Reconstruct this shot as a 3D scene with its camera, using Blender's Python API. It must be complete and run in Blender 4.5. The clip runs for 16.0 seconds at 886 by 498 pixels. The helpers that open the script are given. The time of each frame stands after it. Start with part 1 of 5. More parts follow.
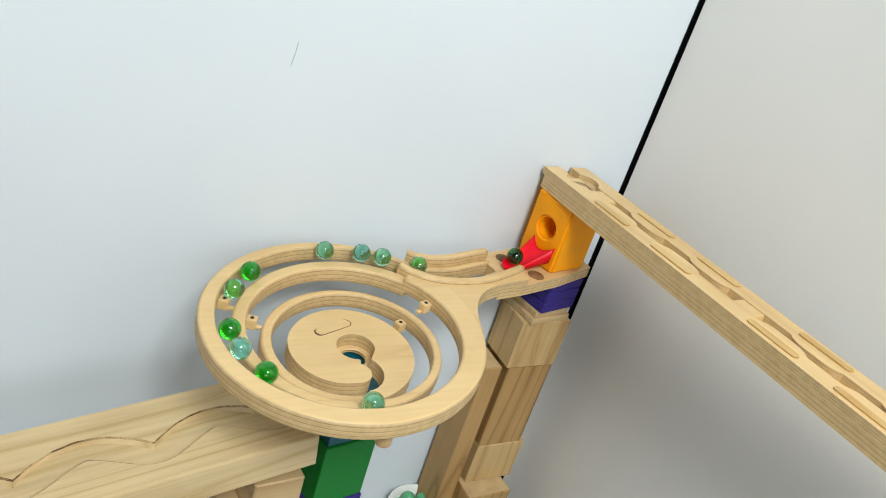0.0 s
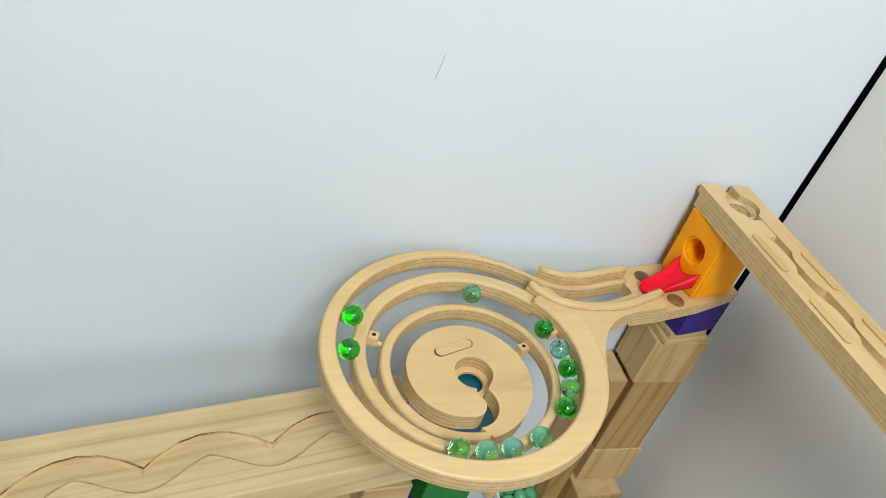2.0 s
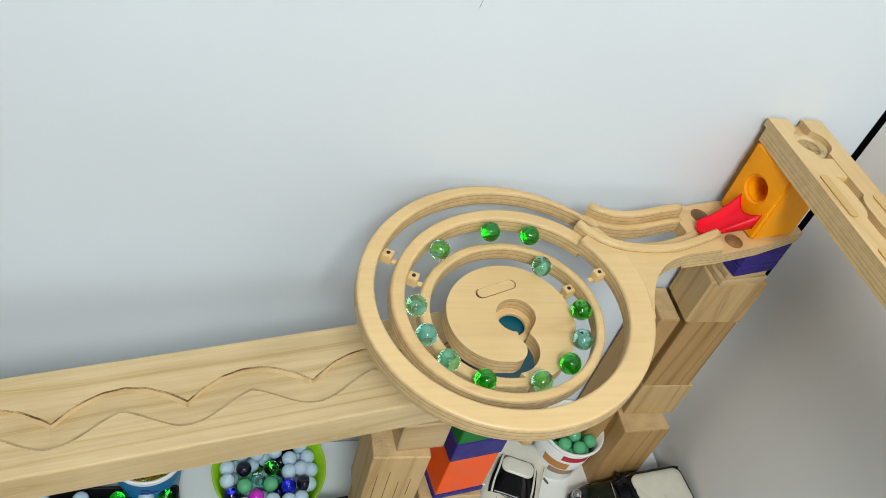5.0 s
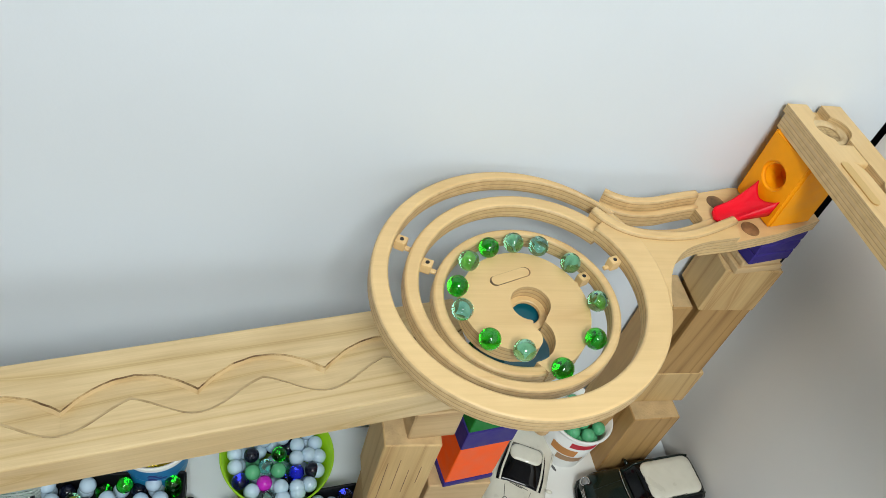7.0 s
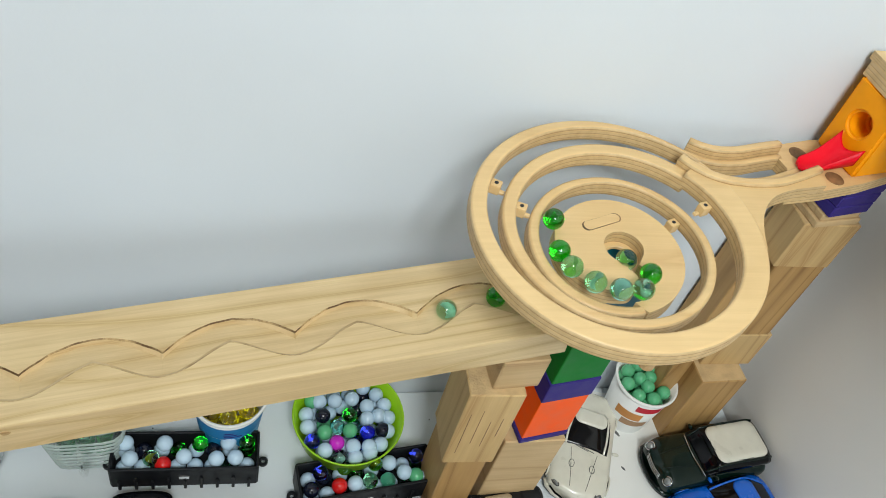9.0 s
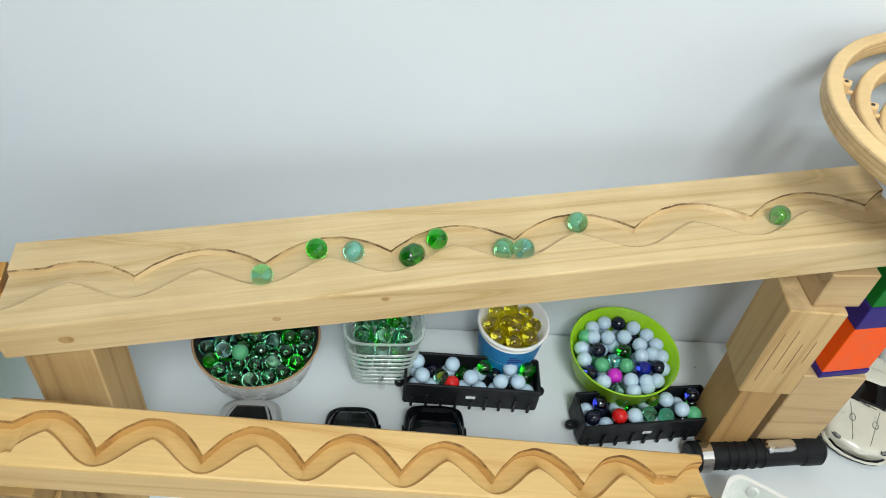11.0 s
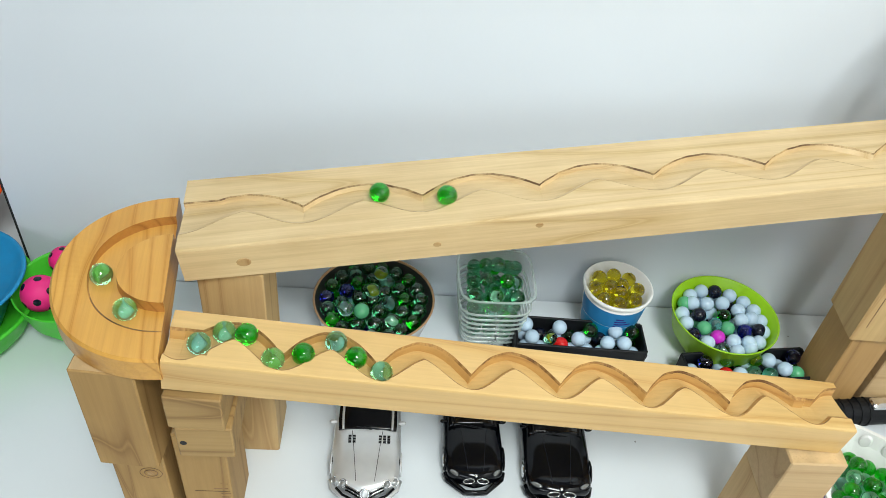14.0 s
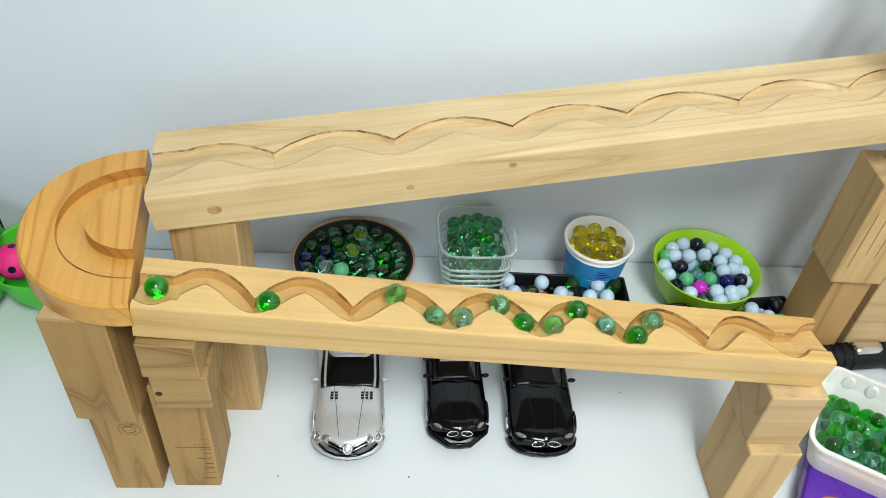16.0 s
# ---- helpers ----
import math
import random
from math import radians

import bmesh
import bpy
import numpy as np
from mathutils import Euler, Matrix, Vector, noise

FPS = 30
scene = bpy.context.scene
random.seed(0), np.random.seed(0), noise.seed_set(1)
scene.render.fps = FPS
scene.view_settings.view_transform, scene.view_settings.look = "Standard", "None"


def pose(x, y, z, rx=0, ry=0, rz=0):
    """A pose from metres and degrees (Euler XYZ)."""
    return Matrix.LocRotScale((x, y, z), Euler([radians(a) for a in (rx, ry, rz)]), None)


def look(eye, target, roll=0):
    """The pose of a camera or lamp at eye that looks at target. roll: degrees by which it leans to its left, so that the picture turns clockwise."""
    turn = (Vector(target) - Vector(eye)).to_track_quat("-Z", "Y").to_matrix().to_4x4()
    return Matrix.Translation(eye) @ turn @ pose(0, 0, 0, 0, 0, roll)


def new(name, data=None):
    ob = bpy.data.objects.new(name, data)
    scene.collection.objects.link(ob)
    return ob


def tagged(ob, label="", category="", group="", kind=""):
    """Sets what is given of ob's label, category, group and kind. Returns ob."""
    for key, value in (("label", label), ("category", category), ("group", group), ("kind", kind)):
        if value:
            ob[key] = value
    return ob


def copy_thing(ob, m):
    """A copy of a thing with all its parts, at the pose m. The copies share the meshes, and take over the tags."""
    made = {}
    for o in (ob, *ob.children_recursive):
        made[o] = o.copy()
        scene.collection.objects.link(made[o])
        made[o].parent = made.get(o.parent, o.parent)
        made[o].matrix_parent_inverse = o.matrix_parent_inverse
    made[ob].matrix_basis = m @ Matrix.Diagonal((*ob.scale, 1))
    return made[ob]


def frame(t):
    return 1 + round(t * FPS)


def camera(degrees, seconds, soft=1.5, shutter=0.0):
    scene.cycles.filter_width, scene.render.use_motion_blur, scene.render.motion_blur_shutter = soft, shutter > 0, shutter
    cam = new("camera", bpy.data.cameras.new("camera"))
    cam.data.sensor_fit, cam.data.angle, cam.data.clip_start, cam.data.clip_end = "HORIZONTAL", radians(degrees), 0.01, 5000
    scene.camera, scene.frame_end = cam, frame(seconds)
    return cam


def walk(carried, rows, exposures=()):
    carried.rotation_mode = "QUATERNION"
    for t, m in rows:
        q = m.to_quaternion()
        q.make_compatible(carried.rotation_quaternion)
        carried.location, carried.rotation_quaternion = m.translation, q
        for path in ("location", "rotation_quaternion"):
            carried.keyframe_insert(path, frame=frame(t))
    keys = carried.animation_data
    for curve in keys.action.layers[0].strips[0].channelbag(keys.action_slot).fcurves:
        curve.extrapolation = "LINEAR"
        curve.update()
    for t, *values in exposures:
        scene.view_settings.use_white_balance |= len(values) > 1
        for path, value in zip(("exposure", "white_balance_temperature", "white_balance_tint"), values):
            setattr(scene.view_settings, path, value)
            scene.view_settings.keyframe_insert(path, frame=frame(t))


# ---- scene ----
cam = camera(58.8, 16.0, soft=0.6, shutter=0.2)
PATH = [
    (0, (0.26, 0.015, 0.781), (1.266, 1.488, -0.123), 17.6),
    (0.5, (0.255, 0.037, 0.802), (1.17, 1.525, -0.172), 18.5),
    (1, (0.261, 0.059, 0.824), (1.065, 1.553, -0.234), 18.6),
    (1.5, (0.27, 0.073, 0.835), (1.004, 1.556, -0.288), 18.5),
    (2, (0.278, 0.089, 0.847), (0.963, 1.539, -0.348), 18.8),
    (2.5, (0.281, 0.098, 0.856), (0.926, 1.512, -0.402), 19.0),
    (3, (0.287, 0.099, 0.857), (0.879, 1.501, -0.441), 17.9),
    (3.5, (0.291, 0.1, 0.857), (0.859, 1.49, -0.464), 17.5),
    (4, (0.299, 0.104, 0.856), (0.849, 1.472, -0.496), 17.2),
    (6.5, (0.296, 0.124, 0.851), (0.832, 1.422, -0.573), 18.2),
    (7, (0.291, 0.124, 0.847), (0.833, 1.42, -0.577), 18.3),
    (7.5, (0.284, 0.123, 0.844), (0.821, 1.416, -0.584), 18.2),
    (8, (0.271, 0.119, 0.836), (0.807, 1.412, -0.593), 18.1),
    (8.5, (0.255, 0.112, 0.824), (0.782, 1.402, -0.611), 17.9),
    (9, (0.233, 0.101, 0.808), (0.742, 1.401, -0.624), 17.1),
    (9.5, (0.192, 0.098, 0.778), (0.698, 1.39, -0.663), 17.3),
    (10, (0.16, 0.083, 0.745), (0.548, 1.426, -0.685), 13.9),
    (10.2, (0.148, 0.073, 0.743), (0.426, 1.427, -0.704), 11.0),
    (12.3, (-0.014, -0.056, 0.695), (0.107, 1.4, -0.671), 6.9),
    (12.5, (-0.019, -0.064, 0.69), (0.107, 1.401, -0.666), 6.9),
    (13, (-0.025, -0.072, 0.69), (0.101, 1.401, -0.658), 6.8),
    (13.5, (-0.024, -0.068, 0.685), (0.102, 1.404, -0.664), 6.7),
    (14, (-0.025, -0.068, 0.683), (0.105, 1.407, -0.661), 6.7),
    (14.5, (-0.022, -0.07, 0.681), (0.106, 1.405, -0.664), 6.6),
    (15, (-0.017, -0.077, 0.675), (0.117, 1.394, -0.674), 6.7),
    (15.5, (-0.016, -0.082, 0.66), (0.118, 1.386, -0.692), 6.4),
    (16, (-0.009, -0.09, 0.652), (0.141, 1.372, -0.705), 5.6),
]
walk(cam, [(t, look(eye, target, roll)) for t, eye, target, roll in PATH], exposures=((0.0, -1.02), (3.0, -1.12), (7.0, -1.05), (8.5, -1.04), (10.2, -0.90), (12.3, -0.66), (16.0, -0.60)))

# ---- world, lamps, exposure ----
world = bpy.data.worlds.new("world")
world.use_nodes = True
scene.world = world
world.node_tree.nodes["Background"].inputs[0].default_value = (0.75, 0.85, 1.0, 1)
world.node_tree.nodes["Background"].inputs[1].default_value = 0.4
scene.view_settings.exposure = 0.0


def area_lamp(name, eye, target, sx, sy, power, colour):
    data = bpy.data.lights.new(name, "AREA")
    data.shape, data.size, data.size_y, data.energy, data.color = "RECTANGLE", sx, sy, power, colour
    ob = new(name, data)
    ob.matrix_world = look(eye, target)
    return ob


area_lamp("ceiling_lamp_light", (0.28, -0.66, 1.76), (0.95, 0.60, 0.4), 0.50, 0.50, 56.0, (0.94, 1.0, 0.985))
# Added fill from the front left; no window stands there.
area_lamp("window_light", (-0.45, -2.6, 1.2), (0.9, 0.4, 0.2), 1.6, 1.1, 34.0, (0.84, 0.95, 1.0))

# ---- materials ----


def mat(name, build):
    m = bpy.data.materials.new(name)
    m.use_nodes = True
    nt = m.node_tree
    build(nt, nt.nodes["Principled BSDF"])
    return m


def node(nt, kind, **inputs):
    n = nt.nodes.new(kind)
    for k, v in inputs.items():
        n.inputs[k.replace("_", " ")].default_value = v
    return n


def ramp(nt, source, stops):
    r = nt.nodes.new("ShaderNodeValToRGB")
    while len(r.color_ramp.elements) < len(stops):
        r.color_ramp.elements.new(0.5)
    for e, (p, c) in zip(r.color_ramp.elements, stops):
        e.position, e.color = p, (*c, 1)
    nt.links.new(source, r.inputs[0])
    return r.outputs[0]


def mix(nt, a, b, fac, mode="MIX"):
    n = nt.nodes.new("ShaderNodeMix")
    n.data_type, n.blend_type = "RGBA", mode
    for socket, value in ((n.inputs[0], fac), (n.inputs[6], a), (n.inputs[7], b)):
        if hasattr(value, "is_linked"):
            nt.links.new(value, socket)
        elif isinstance(value, tuple):
            socket.default_value = (*value, 1)
        else:
            socket.default_value = value
    return n.outputs[2]


def coords(nt, scale=(1, 1, 1), per_object=True):
    tc = nt.nodes.new("ShaderNodeTexCoord")
    mp = nt.nodes.new("ShaderNodeMapping")
    mp.inputs["Scale"].default_value = scale
    nt.links.new(tc.outputs["Object"], mp.inputs["Vector"])
    if per_object:
        info = nt.nodes.new("ShaderNodeObjectInfo")
        mul = nt.nodes.new("ShaderNodeMath")
        mul.operation = "MULTIPLY"
        mul.inputs[1].default_value = 37.0
        nt.links.new(info.outputs["Random"], mul.inputs[0])
        nt.links.new(mul.outputs[0], mp.inputs["Location"])
    return mp.outputs[0]


def bump(nt, bsdf, height, strength, distance=0.001):
    b = node(nt, "ShaderNodeBump", Strength=strength, Distance=distance)
    nt.links.new(height, b.inputs["Height"])
    nt.links.new(b.outputs[0], bsdf.inputs["Normal"])


def paint(name, colour, rough=0.5, var=0.05, scale=9.0, grain=220.0, relief=0.06):
    def build(nt, b):
        co = coords(nt)
        big = node(nt, "ShaderNodeTexNoise", Scale=scale, Detail=4.0)
        fine = node(nt, "ShaderNodeTexNoise", Scale=grain, Detail=3.0)
        nt.links.new(co, big.inputs["Vector"])
        nt.links.new(co, fine.inputs["Vector"])
        lo = tuple(c * (1 - var) for c in colour)
        hi = tuple(min(1, c * (1 + var)) for c in colour)
        col = ramp(nt, big.outputs["Fac"], [(0.3, lo), (0.7, hi)])
        nt.links.new(col, b.inputs["Base Color"])
        b.inputs["Roughness"].default_value = rough
        bump(nt, b, fine.outputs["Fac"], relief)
    return mat(name, build)


def wood(name, light, dark, axis, rough=0.45, ring=26.0, fibre=1.0, knots=True):
    """axis: the direction of the grain in the object's space, 0 x, 1 y, 2 z."""
    def build(nt, b):
        s = [9.0, 9.0, 9.0]
        s[axis] = 0.7
        co = coords(nt, tuple(s))
        warp = node(nt, "ShaderNodeTexNoise", Scale=1.1, Detail=2.0, Distortion=0.3)
        nt.links.new(co, warp.inputs["Vector"])
        bands = nt.nodes.new("ShaderNodeMath")
        bands.operation = "MULTIPLY"
        bands.inputs[1].default_value = ring
        nt.links.new(warp.outputs["Fac"], bands.inputs[0])
        sine = nt.nodes.new("ShaderNodeMath")
        sine.operation = "PINGPONG"
        sine.inputs[1].default_value = 1.0
        nt.links.new(bands.outputs[0], sine.inputs[0])
        f = [260.0, 260.0, 260.0]
        f[axis] = 8.0
        co2 = coords(nt, tuple(f))
        fib = node(nt, "ShaderNodeTexNoise", Scale=1.0, Detail=4.0, Roughness=0.7)
        nt.links.new(co2, fib.inputs["Vector"])
        mid = tuple((a * 0.6 + d * 0.4) for a, d in zip(light, dark))
        col = ramp(nt, sine.outputs[0], [(0.0, light), (0.55, light), (0.86, mid), (0.96, dark), (1.0, mid)])
        fcol = ramp(nt, fib.outputs["Fac"], [(0.3, (0.78, 0.74, 0.70)), (0.62, (1, 1, 1))])
        col = mix(nt, col, fcol, 0.55 * fibre, "MULTIPLY")
        blot = node(nt, "ShaderNodeTexNoise", Scale=14.0, Detail=3.0)
        nt.links.new(coords(nt), blot.inputs["Vector"])
        bcol = ramp(nt, blot.outputs["Fac"], [(0.35, (0.86, 0.82, 0.76)), (0.65, (1, 1, 1))])
        col = mix(nt, col, bcol, 0.6, "MULTIPLY")
        nt.links.new(col, b.inputs["Base Color"])
        b.inputs["Roughness"].default_value = rough
        bump(nt, b, fib.outputs["Fac"], 0.12)
    return mat(name, build)


def ply_edge(nt, b):
    uv = nt.nodes.new("ShaderNodeUVMap")
    sep = nt.nodes.new("ShaderNodeSeparateXYZ")
    nt.links.new(uv.outputs[0], sep.inputs[0])
    pale, line = (0.68, 0.475, 0.225), (0.46, 0.285, 0.125)
    lay = [(0.0, pale)]
    for p in (0.21, 0.48, 0.75):
        lay += [(p, pale), (p + 0.015, line), (p + 0.045, line), (p + 0.06, (0.62, 0.44, 0.23))]
    col = ramp(nt, sep.outputs[1], lay)
    n = node(nt, "ShaderNodeTexNoise", Scale=160.0, Detail=4.0)
    nt.links.new(coords(nt), n.inputs["Vector"])
    col = mix(nt, col, ramp(nt, n.outputs["Fac"], [(0.35, (0.82, 0.79, 0.74)), (0.6, (1, 1, 1))]), 0.7, "MULTIPLY")
    nt.links.new(col, b.inputs["Base Color"])
    b.inputs["Roughness"].default_value = 0.55
    bump(nt, b, n.outputs["Fac"], 0.25)


def glass(name, colour, rough=0.0, ior=1.6):
    def build(nt, b):
        b.inputs["Base Color"].default_value = (*colour, 1)
        b.inputs["Transmission Weight"].default_value = 1.0
        b.inputs["Roughness"].default_value = rough
        b.inputs["IOR"].default_value = ior
    return mat(name, build)


def gloss(name, colour, rough=0.2, metal=0.0, coat=0.0, spec=0.5):
    def build(nt, b):
        n = node(nt, "ShaderNodeTexNoise", Scale=60.0, Detail=4.0)
        nt.links.new(coords(nt), n.inputs["Vector"])
        col = ramp(nt, n.outputs["Fac"], [(0.3, tuple(c * 0.9 for c in colour)), (0.7, colour)])
        nt.links.new(col, b.inputs["Base Color"])
        rr = ramp(nt, n.outputs["Fac"], [(0.3, (rough,) * 3), (0.75, (min(1, rough * 1.5 + 0.03),) * 3)])
        nt.links.new(rr, b.inputs["Roughness"])
        b.inputs["Metallic"].default_value = metal
        b.inputs["Coat Weight"].default_value = coat
        b.inputs["Specular IOR Level"].default_value = spec
    return mat(name, build)


WALL = paint("white_wall", (0.69, 0.735, 0.785), 0.55, 0.03, 3.0, 400.0, 0.05)
SIDE = paint("grey_board", (0.84, 0.815, 0.775), 0.6, 0.04, 2.5, 300.0, 0.05)
TABLE = paint("white_laminate", (0.71, 0.755, 0.785), 0.28, 0.025, 5.0, 350.0, 0.03)
ROOM = paint("room_paint", (0.26, 0.255, 0.25), 0.7, 0.03)
FLOORM = paint("floor_boards", (0.35, 0.25, 0.17), 0.5, 0.1)
DARK = paint("dark_gap", (0.02, 0.02, 0.022), 0.8, 0.1)
PINE = wood("pale_pine", (0.70, 0.53, 0.29), (0.56, 0.39, 0.175), 0, ring=20, fibre=1.5)
CUTWOOD = wood("routed_pine", (0.70, 0.53, 0.30), (0.55, 0.38, 0.18), 0, ring=22)
BURN = paint("burnt_edge", (0.20, 0.11, 0.045), 0.6, 0.75, 75.0)


def scorch(name, pale, dark, lo, hi):
    """Routed edge that the cutter has burnt in broken strokes."""
    def build(nt, b):
        n = node(nt, "ShaderNodeTexNoise", Scale=1.0, Detail=3.0, Roughness=0.65)
        nt.links.new(coords(nt, (42, 90, 90)), n.inputs["Vector"])
        f = node(nt, "ShaderNodeTexNoise", Scale=1.0, Detail=2.0)
        nt.links.new(coords(nt, (700, 300, 300)), f.inputs["Vector"])
        col = ramp(nt, n.outputs["Fac"], [(lo, pale), (hi, dark)])
        col = mix(nt, col, ramp(nt, f.outputs["Fac"], [(0.4, (0.62, 0.56, 0.48)), (0.6, (1, 1, 1))]), 0.7, "MULTIPLY")
        nt.links.new(col, b.inputs["Base Color"])
        b.inputs["Roughness"].default_value = 0.65
        bump(nt, b, f.outputs["Fac"], 0.3)
    return mat(name, build)


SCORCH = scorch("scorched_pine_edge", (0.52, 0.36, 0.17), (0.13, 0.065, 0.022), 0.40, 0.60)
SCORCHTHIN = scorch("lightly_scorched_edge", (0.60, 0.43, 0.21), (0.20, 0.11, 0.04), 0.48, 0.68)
SCORCHAMBER = scorch("scorched_varnished_edge", (0.50, 0.28, 0.09), (0.16, 0.07, 0.02), 0.42, 0.66)
AMBER = wood("varnished_pine", (0.70, 0.47, 0.19), (0.58, 0.34, 0.11), 0, rough=0.32, ring=16)
# Darker copy for the lower channel's walls, with their shade in the colour.
AMBERDARK = wood("darkened_varnished_pine", (0.58, 0.34, 0.11), (0.43, 0.21, 0.06), 0, ring=24)
ORANGEPINE = wood("orange_pine", (0.66, 0.35, 0.075), (0.50, 0.22, 0.03), 1, rough=0.3, ring=30)
# Darker copy for the turn's channel walls; wall shade is in the colour.
ORANGESHADE = wood("shaded_orange_pine", (0.46, 0.20, 0.04), (0.30, 0.11, 0.02), 1, ring=30)
BLOCK = wood("block_pine", (0.62, 0.42, 0.19), (0.46, 0.28, 0.11), 2, rough=0.6, ring=18)
BLOCKW = wood("block_ash", (0.48, 0.285, 0.105), (0.31, 0.165, 0.052), 2, rough=0.55, ring=34)
SAWN = paint("rough_sawn_end", (0.56, 0.39, 0.20), 0.8, 0.22, 45.0, 420.0, 0.9)
# Weathered tone, darkened further for the shade on the left posts' fronts.
DARKPINE = wood("weathered_shaded_pine", (0.42, 0.255, 0.088), (0.27, 0.145, 0.043), 2, rough=0.65, ring=30)
DARKSIDE = wood("weathered_shaded_pine_side", (0.42, 0.268, 0.102), (0.26, 0.147, 0.048), 0, rough=0.65, ring=30)
BLOCKX = wood("block_side_grain", (0.60, 0.42, 0.22), (0.48, 0.31, 0.145), 0, rough=0.6, ring=18)
VENEER = wood("birch_veneer", (0.76, 0.53, 0.255), (0.67, 0.44, 0.20), 0, rough=0.42, ring=12, fibre=0.6)
PLY = mat("plywood_edge", ply_edge)
KNOT = wood("knot_wood", (0.52, 0.34, 0.15), (0.38, 0.21, 0.075), 1, ring=60)
YELLOW = gloss("yellow_plastic", (1.0, 0.37, 0.001), 0.4, spec=0.28)
RED = gloss("red_plastic", (0.86, 0.001, 0.018), 0.32, spec=0.28)
PURPLE = gloss("violet_plastic", (0.035, 0.022, 0.19), 0.42, spec=0.25)
ORANGE = gloss("orange_plastic", (1.0, 0.11, 0.003), 0.38, spec=0.28)
GREEN = gloss("green_plastic", (0.004, 0.18, 0.02), 0.42, spec=0.25)
TEAL = gloss("teal_plastic", (0.0, 0.10, 0.14), 0.35)
G_GREEN = glass("green_glass", (0.035, 0.80, 0.03))
G_DEEP = glass("deep_green_glass", (0.012, 0.62, 0.015))
G_CLEAR = glass("pale_green_glass", (0.44, 0.91, 0.60))
G_AQUA = glass("aqua_glass", (0.42, 0.87, 0.76))
G_BOTTLE = glass("bottle_green_glass", (0.11, 0.50, 0.25))
G_YELLOW = glass("yellow_glass", (0.98, 0.88, 0.05))
G_BLUE = glass("blue_glass", (0.03, 0.05, 0.6))


def thin_glass(nt, b):
    b.inputs["Base Color"].default_value = (0.55, 0.66, 0.62, 1)
    b.inputs["Alpha"].default_value = 0.09
    b.inputs["Roughness"].default_value = 0.12
    b.inputs["Coat Weight"].default_value = 1.0
    n = node(nt, "ShaderNodeTexNoise", Scale=90.0, Detail=2.0)
    nt.links.new(coords(nt), n.inputs["Vector"])
    bump(nt, b, n.outputs["Fac"], 0.1)


G_JAR = mat("clear_pressed_glass", thin_glass)
G_RIB = mat("thick_pressed_glass", thin_glass)
G_RIB.node_tree.nodes["Principled BSDF"].inputs["Alpha"].default_value = 0.5
M_PALE = gloss("pale_blue_glass_opaque", (0.50, 0.66, 0.80), 0.12)
M_JADE = gloss("jade_opaque", (0.10, 0.42, 0.20), 0.15)
M_BLACK = gloss("black_opaque", (0.006, 0.008, 0.02), 0.08)
M_RED = gloss("red_opaque", (0.6, 0.01, 0.01), 0.12)
M_PINK = gloss("magenta_opaque", (0.55, 0.02, 0.5), 0.12)
M_CATYEL = gloss("yellow_swirl", (0.85, 0.72, 0.03), 0.3)
M_LIMESW = gloss("lime_swirl", (0.55, 0.90, 0.20), 0.25)
M_WHITE = gloss("white_swirl", (0.8, 0.85, 0.85), 0.3)
M_TEALSW = gloss("teal_swirl", (0.72, 0.95, 0.88), 0.2)
M_GREENSW = gloss("green_swirl", (0.04, 0.60, 0.03), 0.25)
LIME = gloss("lime_plastic", (0.32, 0.62, 0.01), 0.35)
LEAF = gloss("green_bowl_plastic", (0.07, 0.60, 0.03), 0.35)
SKY = gloss("sky_blue_plastic", (0.01, 0.27, 0.56), 0.35)
BLACKP = gloss("black_plastic", (0.008, 0.009, 0.011), 0.42, spec=0.25)
CERAMIC = gloss("glazed_ceramic", (0.62, 0.63, 0.62), 0.2)
BROWN = gloss("brown_glaze", (0.40, 0.23, 0.115), 0.35)
PAPERW = paint("white_card", (0.80, 0.80, 0.77), 0.5, 0.03)
PRINTB = gloss("blue_print", (0.02, 0.22, 0.5), 0.45)
PRINTO = gloss("orange_print", (0.6, 0.25, 0.06), 0.45)
PRINTR = gloss("red_print", (0.6, 0.02, 0.04), 0.45)
SILVER = gloss("silver_paint", (0.66, 0.67, 0.68), 0.28, 0.6, 0.6)
CARBLACK = gloss("black_car_paint", (0.002, 0.0025, 0.004), 0.06, spec=0.28)
CARWHITE = gloss("cream_car_paint", (0.68, 0.65, 0.55), 0.25, 0.0, 0.6)
CARGREEN = gloss("dark_green_car_paint", (0.003, 0.012, 0.009), 0.08, spec=0.45)
CARBLUE = gloss("blue_car_paint", (0.0, 0.12, 0.62), 0.2, 0.0, 0.8)
SCREEN = gloss("dark_window", (0.002, 0.002, 0.003), 0.05, spec=0.28)
RUBBER = gloss("tyre_rubber", (0.012, 0.012, 0.012), 0.75)
CHROME = gloss("chrome", (0.75, 0.75, 0.76), 0.12, 1.0)
LAMPG = gloss("headlight_lens", (0.34, 0.35, 0.35), 0.06, 0.6, 0.8)
DKGLAZE = gloss("dark_glaze", (0.022, 0.026, 0.022), 0.5)
SCRATCH = gloss("grey_scratch", (0.33, 0.34, 0.36), 0.8)
SMUDGE = gloss("grey_dirt", (0.12, 0.12, 0.12), 0.8)
PURPLEB = gloss("purple_plastic", (0.10, 0.02, 0.36), 0.25)
PINKB = gloss("pink_rubber", (0.85, 0.02, 0.22), 0.45)

# ---- mesh helpers ----


def finish(name, bm, materials, smooth=False):
    me = bpy.data.meshes.new(name)
    bm.normal_update()
    bm.to_mesh(me)
    bm.free()
    for m in materials if isinstance(materials, (list, tuple)) else [materials]:
        me.materials.append(m)
    if smooth:
        for p in me.polygons:
            p.use_smooth = True
    return new(name, me)


